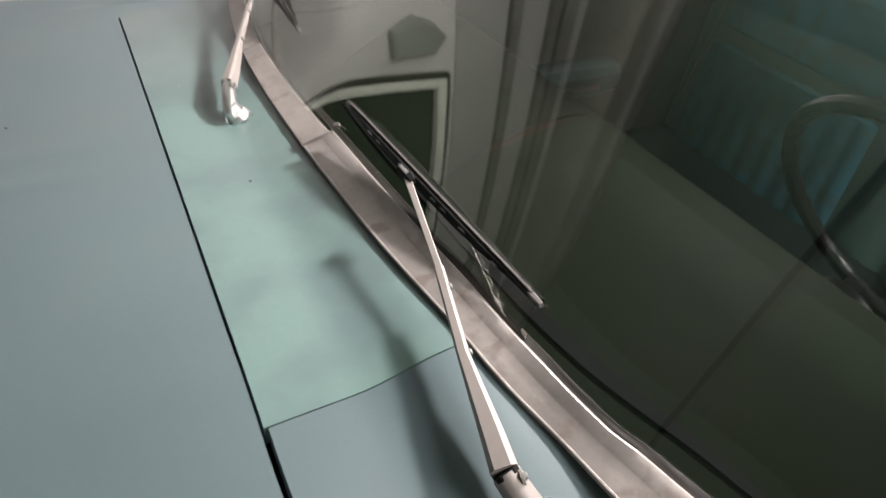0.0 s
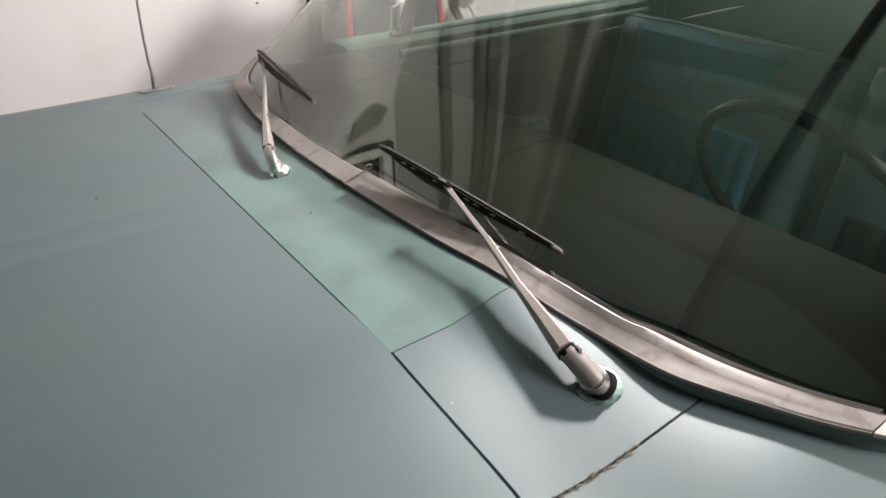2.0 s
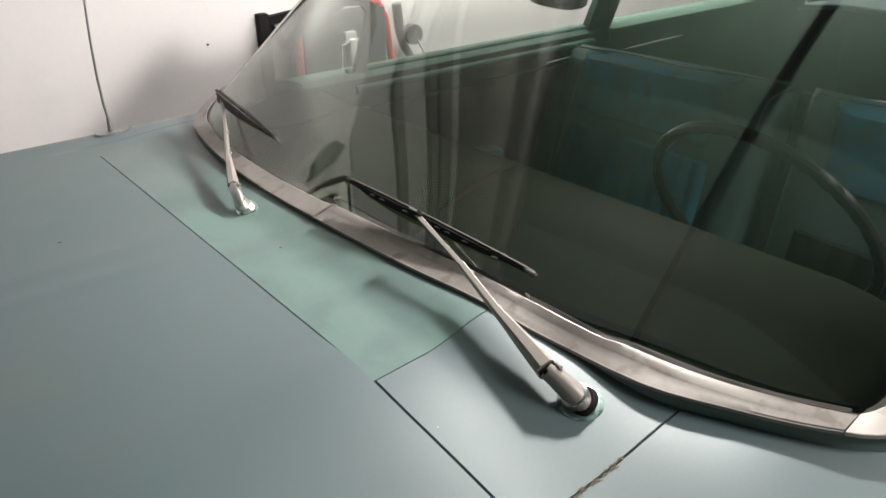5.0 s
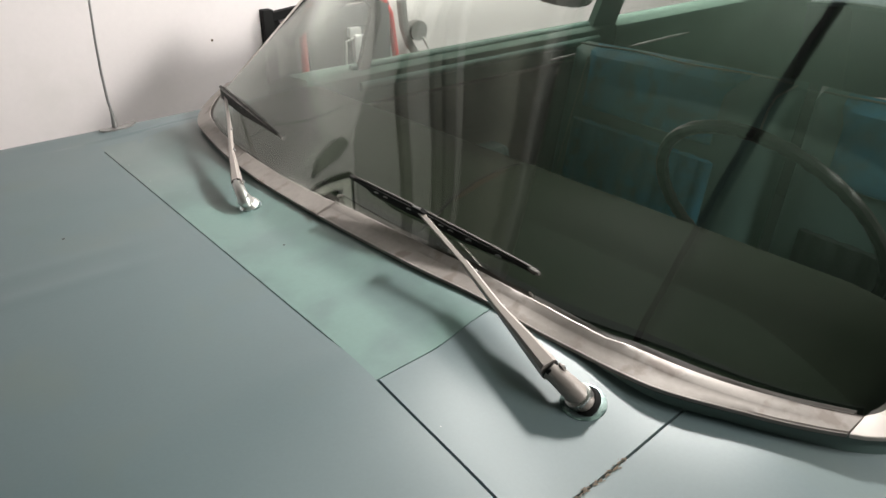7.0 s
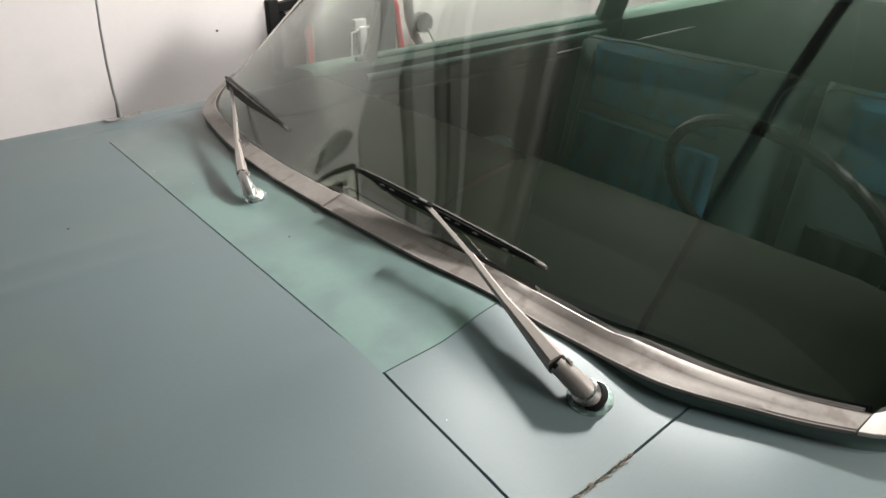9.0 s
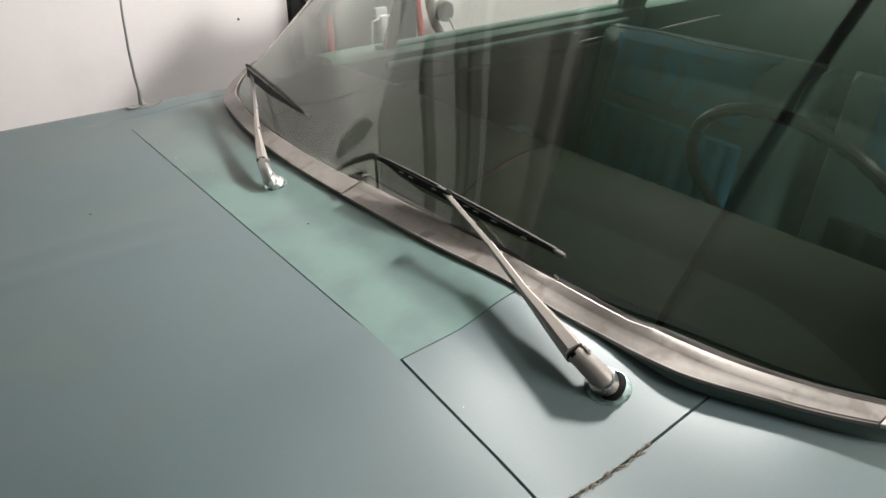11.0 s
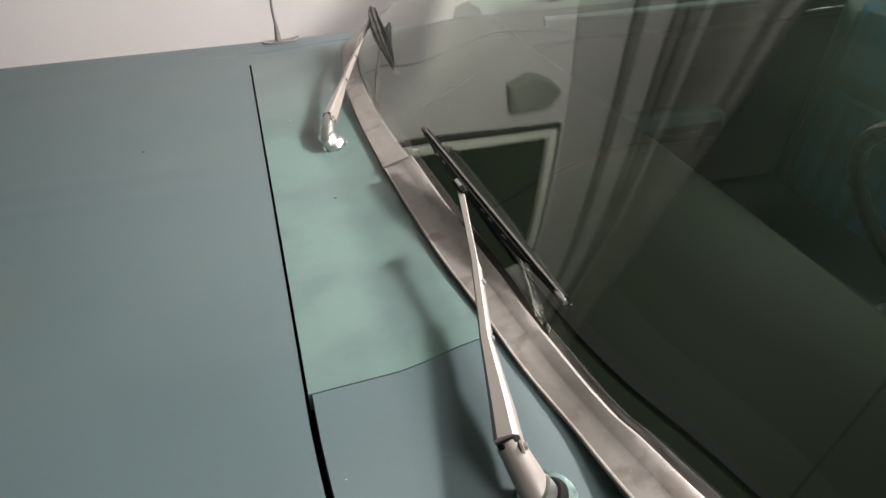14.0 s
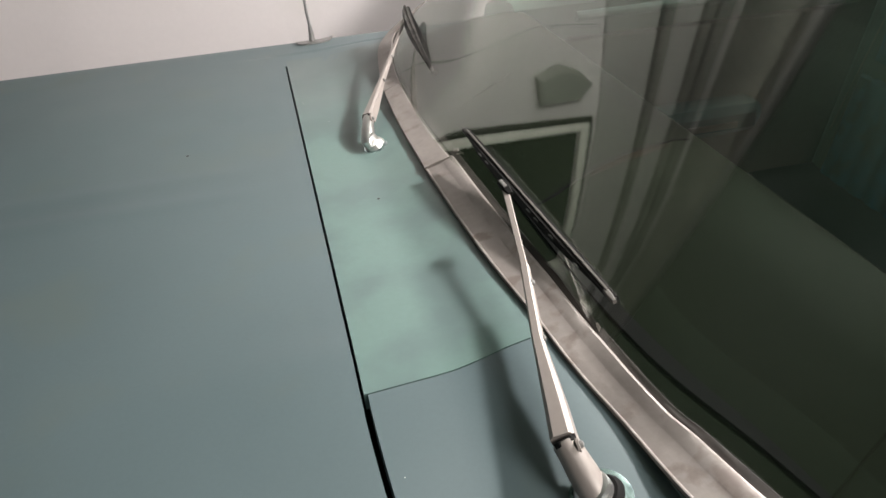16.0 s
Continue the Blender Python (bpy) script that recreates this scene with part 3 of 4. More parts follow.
    for k in (0.012, 0.985):
        bm = bmesh.new()
        p = tip_a + d * k + back * (bow_up * math.sin(math.pi * k) ** 0.7) - up * 0.002
        bar(bm, [p - dd * 0.01, p, p + dd * 0.008], [(0.004, 0.005), (0.0062, 0.0075), (0.0055, 0.007)], up)
        part("end_cap", bm, RAILGREY if k < 0.5 else WORNRUB, blade, "worn grey end cap" if k < 0.5 else "")
    for k in (share + 0.3, share + 0.24, share + 0.1, share - 0.08, share - 0.13, share - 0.22, share - 0.36):
        if not 0.05 < k < 0.95:
            continue
        p = tip_a + d * k + back * (bow_up * math.sin(math.pi * k) ** 0.7)
        bm = bmesh.new()
        bar(bm, [p + Vector((-0.0032 - 0.4 * broad, 0, -0.0052)) - dd * 0.006, p + Vector((-0.0032 - 0.4 * broad, 0, -0.005)), p + Vector((-0.0032 - 0.4 * broad, 0, -0.0066)) + dd * 0.005], [(0.0016, 0.0018), (0.002, 0.0028), (0.0012, 0.0014)], up)
        part("claw", bm, GREYSTEEL, blade, "small worn claw")
    bm = bmesh.new()
    dd = d.normalized()
    bar(bm, [joint - dd * 0.016, joint - dd * 0.008, joint + dd * 0.012], [(0.006, 0.005), (0.0095, 0.009), (0.009, 0.008)], up)
    clip = part("clip", bm, RUBBER, blade, "black blade clip")
    bm = bmesh.new()
    bar(bm, [joint - dd * 0.006 + up * 0.004, joint + dd * 0.01 + up * 0.0035], [(0.004, 0.003)] * 2, up)
    part("clip_pin", bm, GREYSTEEL, clip)
    return hold


wiper((0.164, -0.548, 0.953), (0.154, -0.514, 0.973), (0.166, -0.409, 0.999), (0.184, -0.318, 1.018), (0.204, -0.189, 1.040), (0.249, -0.385, 1.012), (0.208, 0.0, 1.030), "driver's wiper parked on the glass")
wiper((0.098, 0.184, 0.955), (0.106, 0.226, 0.968), (0.15, 0.345, 0.985), (0.19, 0.44, 1.005), (0.243, 0.575, 1.026), (0.229, 0.29, 1.011), (0.248, 0.605, 1.033), "passenger's wiper parked on the glass", fat=0.006, wide=0.008, broad=0.005, bow_up=0.011, metal=WORNCHROME, size=0.8)

bm = bmesh.new()
tube(bm, [(0.255, 0.722, 0.969), (0.268, 0.718, 0.975), (0.284, 0.715, 0.979), (0.3, 0.71, 0.984)], [0.0012, 0.0018, 0.0018, 0.0014], 8)
part("wire_tail", bm, GREYSTEEL, car, "bent wire end at the foot of the post")

# ---- antenna ----
bm = bmesh.new()
z0 = skin(0.07, 0.835)
rings = []
for x, dy, dz in ((0.034, 0.006, 0.004), (0.04, 0.009, 0.0015), (0.052, 0.012, 0.0005), (0.07, 0.013, 0.001), (0.09, 0.012, 0.0005), (0.108, 0.01, 0.003), (0.116, 0.006, 0.007)):
    z = skin(x, 0.835) + dz
    rings.append([(x, 0.835 - dy, z), (x, 0.835 + dy, z - 0.001), (x, 0.835 + dy, z + 0.0025), (x, 0.835 - dy, z + 0.0035)])
antenna = part("antenna", sweep(bm, rings), GREYSTEEL, car, "bent whip antenna on a silver plate with lifted corners")
bm = bmesh.new()
tube(bm, [(0.07, 0.835, z0 + 0.006), (0.07, 0.835, z0 + 0.02), (0.0695, 0.835, z0 + 0.04)], [0.007, 0.006, 0.004], 12)
part("socket", bm, GREYSTEEL, antenna)
bm = bmesh.new()
tube(bm, [(0.07, 0.835, z0 + 0.03), (0.066, 0.836, z0 + 0.07), (0.064, 0.835, 1.044), (0.065, 0.833, 1.12), (0.07, 0.832, 1.215), (0.078, 0.83, 1.4), (0.09, 0.83, 1.62)], [0.0032, 0.003, 0.0028, 0.0026, 0.0024, 0.0022, 0.002], 8)
part("mast", bm, GREYSTEEL, antenna, "thin grey mast")

# ---- inside the car ----
bm = bmesh.new()
prof = [(0.20, 0.93), (0.24, 0.945), (0.30, 0.957), (0.40, 0.985), (0.47, 1.0), (0.505, 1.0), (0.525, 0.985), (0.53, 0.94), (0.50, 0.8), (0.56, 0.6), (0.3, 0.6), (0.2, 0.85)]
rings = []
for y in np.linspace(-0.78, 0.69, 40):
    rings.append([(x + (inner_edge(y) - 0.2) * max(0, 1 - (x - 0.2) / 0.3) if x < 0.5 else x + 0.02 * y, y, z + (0.006 - 0.048 * y) * smooth_step(0.3, 0.5, x) - 0.024 * smooth_step(0.67, 0.79, abs(y))) for x, z in prof])
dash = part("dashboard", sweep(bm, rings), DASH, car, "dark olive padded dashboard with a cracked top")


def dash_top(x, y):
    xs, zs = [p[0] for p in prof[:6]], [p[1] for p in prof[:6]]
    return float(np.interp(x, xs, zs)) + (0.006 - 0.048 * y) * smooth_step(0.3, 0.5, x)


crack_line = [(x, -0.098 + 0.03 * math.sin((x - 0.27) / 0.24 * math.pi) + 0.003 * noise.noise(Vector((x * 60, 0, 0)))) for x in np.linspace(0.27, 0.49, 24)]
for name, mat, w, lift, label in (("foam_patch", FOAM, 0.011, 0.0008, "tan foam showing in the crack"), ("crack", SLOT, 0.0055, 0.0022, "dark crack across the dash pad")):
    bm = bmesh.new()
    rings = []
    for k, (x, y) in enumerate(crack_line if name == "crack" else crack_line[9:21]):
        n = (24 if name == "crack" else 12) - 1
        ww = w * (0.25 + 0.75 * math.sin(math.pi * (k + 0.6) / (n + 1.2)))
        off = 0.0 if name == "crack" else -0.008
        rings.append([(x, y + off - ww, dash_top(x, y) - 0.002), (x, y + off - ww * 0.6, dash_top(x, y) + lift), (x, y + off + ww * 0.6, dash_top(x, y) + lift), (x, y + off + ww, dash_top(x, y) - 0.002)])
    sweep(bm, rings)
    part(name, bm, mat, dash, label)

bm = bmesh.new()
rings = []
for y in np.linspace(-0.755, 0.3, 50):
    x = inner_edge(y) + 0.06 - 0.02 * smooth_step(-0.5, -0.755, y)
    w = 0.001 + 0.008 * smooth_step(-0.74, -0.4, y) * smooth_step(0.3, 0.0, y)
    z = float(np.interp(x - max(0.0, inner_edge(y) - 0.2) * 0.7, [p[0] for p in prof[:6]], [p[1] for p in prof[:6]]))
    rings.append([(x - w - 0.001, y, z - 0.012), (x - w, y, z + 0.001), (x + w, y, z + 0.002), (x + w + 0.001, y, z - 0.012)])
sweep(bm, rings)
part("defroster_slot", bm, SLOT, dash, "dark defroster slot along the glass")
bm = bmesh.new()
rings = []
for k in range(24):
    x, y = 0.262 + 0.115 * k / 23, 0.262 + 0.062 * k / 23 + 0.004 * noise.noise(Vector((k * 0.5, 1, 0)))
    z = dash_top(x + 0.005, y)
    w = 0.0014 + 0.0008 * math.sin(math.pi * k / 23)
    rings.append([(x, y - w, z - 0.002), (x, y - w * 0.5, z + 0.0012), (x, y + w * 0.5, z + 0.0012), (x, y + w, z - 0.002)])
sweep(bm, rings)
part("crack", bm, SLOT, dash, "fine dark crack")

# steering wheel
WC, WT, WS = Vector((0.74, -0.41, 0.95)), Vector((-0.5, 0, 0.866)), Vector((0, 1, 0))
WN = WS.cross(WT) * -1
bm = bmesh.new()
R = 0.2
rings = [[WC + (R + 0.0108 * math.cos(b)) * (math.cos(a) * WS + math.sin(a) * WT) + (0.0108 + 0.0011 * math.cos(a * 36)) * math.sin(b) * WN for b in (2 * math.pi * j / 10 for j in range(10))] for a in (2 * math.pi * k / 96 for k in range(97))]
sweep(bm, rings, True, False)
bmesh.ops.remove_doubles(bm, verts=bm.verts, dist=1e-5)
wheel_part = part("steering_wheel", bm, WHEELMAT, car, "dark thin-rimmed steering wheel with finger grips")
bm = bmesh.new()
tube(bm, [WC + WN * k for k in (0.09, 0.1, 0.13, 0.14, 0.3)], [0.02, 0.04, 0.045, 0.035, 0.03], 20)
part("hub", bm, WHEELMAT, wheel_part)
for a in (238, 302):
    bm = bmesh.new()
    w = math.cos(radians(a)) * WS + math.sin(radians(a)) * WT
    bar(bm, [WC + w * 0.03 + WN * 0.1, WC + w * 0.1 + WN * 0.08, WC + w * 0.197], [(0.035, 0.01), (0.028, 0.01), (0.022, 0.008)], WN)
    part("spoke", bm, WHEELMAT, wheel_part)


def cushion(name, ys, base, tilt_back, z0, z1, thick, mat, parent, label="", ny=14, nz=12, puff=0.02, pleats=0, slope=0.0):
    """A padded slab standing across the car, rounded at its rim."""
    bm = bmesh.new()
    y0, y1 = ys
    front, back = [], []
    for j in range(nz + 1):
        f, b = [], []
        for i in range(ny + 1):
            s, t = i / ny, j / nz
            edge = min(s, 1 - s, t, 1 - t)
            full = math.sqrt(max(0.0, 1 - (1 - min(1.0, edge / 0.12)) ** 2))
            pl = 0.008 * abs(math.sin(math.pi * pleats * s)) if pleats else 0.0
            y, z = y0 + (y1 - y0) * s, z0 + (z1 - slope * s - z0) * t
            x = base + tilt_back * (z - z0)
            f.append(bm.verts.new((x - (thick / 2 + puff) * full - pl * full, y, z)))
            b.append(bm.verts.new((x + (thick / 2) * full + 0.001, y, z)))
        front.append(f)
        back.append(b)
    for grid in (front, back):
        for a, b in zip(grid, grid[1:]):
            for i in range(ny):
                bm.faces.new((a[i], a[i + 1], b[i + 1], b[i]))
    for i in range(ny):
        bm.faces.new((front[0][i], front[0][i + 1], back[0][i + 1], back[0][i]))
        bm.faces.new((front[nz][i], front[nz][i + 1], back[nz][i + 1], back[nz][i]))
    for j in range(nz):
        bm.faces.new((front[j][0], front[j + 1][0], back[j + 1][0], back[j][0]))
        bm.faces.new((front[j][ny], front[j + 1][ny], back[j + 1][ny], back[j][ny]))
    return part(name, bm, mat, parent, label)


def front_seat(y0, y1, label):
    far = y0 > -0.5
    seat = cushion("front_seat", (y0, y1), 1.36, 0.2, 0.45, 0.978, 0.1, GREENSEAT, car, label, ny=40, nz=32, puff=0.024, slope=0.026 * far)
    a, b = (y0 + 0.13, y1 - 0.07) if far else (y0 + 0.1, y1 - 0.07)
    cushion("blue_panel", (a, b), 1.423, 0.2, 0.775, 0.974 if far else 0.978, 0.1, BLUESEAT, seat, "blue vinyl upper panel", ny=24, nz=20, puff=0.028, slope=0.0185 * far)
    # The driver's pleats are a shaded copy of the blue panel.
    cushion("pleated_panel", (a, b), 1.32, 0.2, 0.47, 0.775 if far else 0.69, 0.05, BLUESEAT if far else SEATSHADE, seat, "pleated blue vinyl panel" if far else "pleated vinyl panel darkened for cabin shade", ny=64, puff=0.012, pleats=9)
    bm = bmesh.new()
    box(bm, (0.85, y0, 0.32), (1.4, y1, 0.5), bevel=0.05)
    part("seat_cushion", bm, SEATSHADE, seat)
    lines = [[(1.288 + 0.2 * (z - 0.45), y1 - 0.08 - 0.02 * (z - 0.77) / 0.2, z) for z in np.linspace(0.6, 0.93, 9)]] if far else []
    # This pale top line paints the highlight on the seat's upper edge.
    lines.append([(1.432 + 0.012 * math.sin(k), y, 0.9785 - 0.026 * far * (y - y0) / (y1 - y0)) for k, y in enumerate(np.linspace(y0 + 0.02, y1 - 0.03, 12))])
    if far:
        lines.append([(1.42, y0 + 0.004, 0.978), (1.39, y0 + 0.008, 0.971), (1.367, y0 + 0.022, 0.955), (1.357, y0 + 0.03, 0.925), (1.348, y0 + 0.034, 0.88), (1.338, y0 + 0.034, 0.84)])
    for line in lines:
        bm = bmesh.new()
        tube(bm, line, 0.0026, 8)
        part("piping_and_edge", bm, SEATLINE, seat, "pale piping and lit upper edge line")


front_seat(-0.062, 0.68, "green and blue vinyl front bench back, passenger half")
front_seat(-0.8, -0.096, "green and blue vinyl front bench back, driver half")

# doors, pillars, roof
for s in (-1, 1):
    bm = bmesh.new()
    prof = [(0.97, 0.3), (0.97, 0.82), (0.9, 0.93), (0.8, 0.975), (0.7, 0.985), (0.68, 0.975), (0.675, 0.945), (0.69, 0.9), (0.69, 0.32)]
    sweep(bm, [[(x, s * y, z) for y, z in prof] for x in (0.5, 0.52, 1.0, 1.5, 1.6)])
    door = part("door", bm, GREENTRIM, car, "door with a green inner sill")
    outside = [(0.974, 0.3), (0.974, 0.821), (0.902, 0.934), (0.84, 0.962)]
    bm = bmesh.new()
    sweep(bm, [[(x, s * y, z) for y, z in outside] for x in (0.5, 1.0, 1.6)], closed=False)
    part("door_skin", solid(bm, 0.002), BLUE, door, "blue-green painted outer skin")
    bm = bmesh.new()
    box(bm, (0.55, min(s * 0.66, s * 0.69), 0.4), (1.58, max(s * 0.66, s * 0.69), 0.9), bevel=0.01)
    part("door_panel", bm, DOORDARK, door, "dark brown door panel")
    bm = bmesh.new()
    tube(bm, [(1.3, s * 0.657, 0.918), (1.34, s * 0.656, 0.919), (1.42, s * 0.657, 0.921)], [0.002, 0.004, 0.002], 8)
    part("door_moulding", bm, GREYSTEEL, door, "thin bright moulding")
    for y, z in ((0.715, 0.985), (0.672, 0.95)):
        bm = bmesh.new()
        tube(bm, [(x, s * y, z) for x in (0.64, 0.9, 1.2, 1.52)], 0.011, 10)
        part("sill_ridge", bm, RIDGE, door, "pale green ridge along the sill")
    bm = bmesh.new()
    rings = []
    for x, k in ((0.62, 0.5), (0.66, 0.9), (0.8, 1.0), (1.0, 1.0), (1.08, 0.95), (1.11, 0.6)):
        rings.append([(x, s * (0.665 - 0.075 * k * c), 0.672 + 0.042 * k * d) for c, d in ((0, -1), (0.7, -0.9), (1, -0.4), (1, 0.5), (0.8, 0.95), (0, 1))])
    rest = part("armrest", sweep(bm, rings), TEAL, door, "teal padded armrest")
    bm = bmesh.new()
    box(bm, (0.72, min(s * 0.587, s * 0.592), 0.66), (1.03, max(s * 0.587, s * 0.592), 0.676), bevel=0.002)
    part("armrest_groove", bm, DOORDARK, rest)
    bm = bmesh.new()
    sweep(bm, [[(x, s * y, z) for y, z in prof] for x in (1.61, 2.0, 2.78)])
    quarter = part("quarter_panel", bm, GREENTRIM, car)
    bm = bmesh.new()
    sweep(bm, [[(x, s * y, z) for y, z in outside] for x in (1.61, 2.0, 2.78)], closed=False)
    part("outer_skin", solid(bm, 0.002), BLUE, quarter, "blue-green painted outer skin")
    bm = bmesh.new()
    tube(bm, [(1.667, s * 0.668, 0.903), (1.72, s * 0.666, 0.905), (1.9, s * 0.666, 0.908), (1.979, s * 0.668, 0.908)], [0.0015, 0.004, 0.004, 0.0015], 8)
    part("moulding", bm, GREYSTEEL, quarter, "thin bright moulding")
    bm = bmesh.new()
    sweep(bm, [[(0.60 + 0.4 * v, s * (0.735 - 0.075 * v), 0.985 + 0.34 * v), (1.5, s * (0.735 - 0.075 * v), 0.985 + 0.34 * v)] for v in (0, 0.5, 1)], closed=False)
    pane = part("side_window", solid(bm, 0.004), SIDEGLASS, car, "clear side window glass")
    pane.visible_shadow = False
    bm = bmesh.new()
    bar(bm, [(0.66, s * 0.71, 0.95), (0.69, s * 0.705, 1.05), (0.708, s * 0.70, 1.11), (0.705, s * 0.695, 1.145), (0.68, s * 0.695, 1.165), (0.62, s * 0.70, 1.168)], [(0.03, 0.02)] * 4 + [(0.024, 0.02)] * 2, (0, s, 0))
    part("vent_post", bm, RUBBER, car, "black vent window post")
    bm = bmesh.new()
    bar(bm, [(1.56, s * 0.71, 0.97), (1.6, s * 0.69, 1.1), (1.64, s * 0.66, 1.34)], [(0.1, 0.03)] * 3, (0, s, 0))
    part("door_post", bm, GREENTRIM, car, "green door post")
    bm = bmesh.new()
    bar(bm, [(2.62, s * 0.72, 0.96), (2.55, s * 0.69, 1.15), (2.42, s * 0.65, 1.33)], [(0.35, 0.04), (0.33, 0.04), (0.3, 0.04)], (0, s, 0))
    part("rear_post", bm, PILLAR, car)

for s, y0, y1 in ((1, 0.705, 0.637), (-1, -0.84, -0.75)):
    a = Vector((0.31 if s > 0 else 0.585, y0 - 0.02 * (s < 0), 0.99 if s > 0 else 1.08))
    b = Vector((0.715, y1, 1.365))
    bm = bmesh.new()
    o = Vector((0.0, s * 0.006, 0.004))
    bar(bm, [a + o, a.lerp(b, 0.5) + o, b + o], [(0.005, 0.008)] * 3, NORMAL)
    post = part("windshield_post", bm, RUBBER, car, "thin dark windshield post with a bright moulding")
    bm = bmesh.new()
    o = Vector((-0.003, s * 0.01, 0.008))
    bar(bm, [a + o, a.lerp(b, 0.5) + o, b + o], [(0.005, 0.004)] * 3, NORMAL)
    part("post_moulding", bm, BRIGHT, post, "thin bright moulding")
    bm = bmesh.new()
    if s > 0:
        bar(bm, [(0.452, 0.672, 1.088), (0.5, 0.668, 1.126), (0.56, 0.664, 1.172), (0.62, 0.66, 1.216), (0.76, 0.652, 1.33)], [(0.003, 0.012), (0.03, 0.014), (0.06, 0.016), (0.09, 0.018), (0.11, 0.02)], (0, 1, 0))
        part("post_cover", bm, PILLAR, post, "dark tapering inner post cover")
        continue
    inward = Vector((0.03, -s * 0.018, -0.012))
    bar(bm, [a.lerp(b, 0.35) + inward, a.lerp(b, 0.48) + inward, a.lerp(b, 0.62) + inward * 1.3, b + inward * 1.5], [(0.004, 0.012), (0.03, 0.016), (0.06, 0.02), (0.1, 0.024)], NORMAL)
    part("post_cover", bm, PILLAR, post, "dark tapering inner post cover")

bm = bmesh.new()
rings = []
for x, z, w in ((0.7, 1.4, 0.66), (0.8, 1.41, 0.67), (1.3, 1.42, 0.68), (2.0, 1.395, 0.67), (2.4, 1.34, 0.65), (2.66, 1.13, 0.67), (2.8, 1.0, 0.68)):
    rings.append([(x, w * k, z - 0.07 * abs(k) ** 2.5) for k in np.linspace(-1, 1, 17)])
sweep(bm, rings[:6], closed=False)
part("roof", solid(bm, 0.03), BLUE, car, "blue-green roof")
bm = bmesh.new()
sweep(bm, rings[5:], closed=False)
part("rear_window", solid(bm, 0.005), REARGLASS, car, "rear window darkened to dim the tail beyond")
bm = bmesh.new()
box(bm, (2.2, -0.7, 0.3), (2.35, 0.7, 0.72), bevel=0.05)
part("rear_seat", bm, SEATSHADE, car, "green rear bench back")
part("cabin_floor", box(bmesh.new(), (0.3, -0.85, 0.3), (2.7, 0.85, 0.34)), SEATSHADE, car)

bm = bmesh.new()
rings = []
for k in range(17):
    a = 2 * math.pi * k / 16
    rings.append([(0.64 + dx, -0.015 + ky * 0.07 * math.copysign(abs(math.cos(a)) ** 0.7, math.cos(a)), 1.281 + ky * 0.032 * math.copysign(abs(math.sin(a)) ** 0.5, math.sin(a))) for dx, ky in ((-0.012, 0.7), (-0.008, 1.0), (0.008, 1.0), (0.01, 0.9), (0.01, 0.01))])
sweep(bm, rings, False, False)
bmesh.ops.remove_doubles(bm, verts=bm.verts, dist=1e-5)
mirror = part("rear_view_mirror", bm, GREYSTEEL, car, "grey-backed rear-view mirror")

# ---- things on the wall ----
creeper = thing("mechanics_creeper", (1.2, WALL_Y - 0.03, 0.0), "black padded creeper with red frame standing against the wall", "creeper")
bm = bmesh.new()
box(bm, (1.0, WALL_Y - 0.06, 0.05), (1.37, WALL_Y - 0.025, 0.955), bevel=0.015)
part("padded_board", bm, BLACKPAD, creeper)
for pts in ([(0.985, 0.02), (0.985, 0.9), (1.02, 0.965), (1.1, 0.98), (1.26, 0.98), (1.34, 0.965), (1.375, 0.9), (1.40, 0.7), (1.40, 0.02)],):
    bm = bmesh.new()
    tube(bm, [(x, WALL_Y - 0.045, z) for x, z in pts], 0.014, 10)
    part("frame", bm, RED, creeper, "red steel frame")
bm = bmesh.new()
box(bm, (1.165, WALL_Y - 0.085, 0.84), (1.215, WALL_Y - 0.06, 0.875), bevel=0.004)
box(bm, (1.175, WALL_Y - 0.10, 0.745), (1.21, WALL_Y - 0.07, 0.85), bevel=0.01)
latch = part("latch", bm, SILVER, creeper, "silver metal latch")
bm = bmesh.new()
tube(bm, [(1.12, WALL_Y - 0.09, 0.725), (1.138, WALL_Y - 0.09, 0.728), (1.143, WALL_Y - 0.09, 0.83), (1.17, WALL_Y - 0.09, 0.838), (1.22, WALL_Y - 0.09, 0.845), (1.245, WALL_Y - 0.09, 0.82)], 0.004, 8)
part("wire_handle", bm, SILVER, latch, "white wire handle")
bm = bmesh.new()
tube(bm, [(1.42, WALL_Y - 0.06, 0.95), (1.43, WALL_Y - 0.06, 0.85), (1.45, WALL_Y - 0.06, 0.78), (1.52, WALL_Y - 0.06, 0.68)], [0.02, 0.02, 0.018, 0.014], 10)
part("bent_arm", bm, GREYSTEEL, creeper, "grey bent metal arm")
bm = bmesh.new()
tube(bm, [(1.485, WALL_Y - 0.09, 0.825), (1.485, WALL_Y - 0.05, 0.825)], 0.04, 20)
part("caster", bm, GREYSTEEL, creeper, "grey rubber caster")

bm = bmesh.new()
tube(bm, [(1.27, WALL_Y - 0.09, 0.705), (1.4, WALL_Y - 0.09, 0.70), (1.56, WALL_Y - 0.09, 0.69), (1.50, WALL_Y - 0.09, 0.80)], 0.005, 8)
part("wire_stay", bm, SILVER, creeper, "white wire stay")

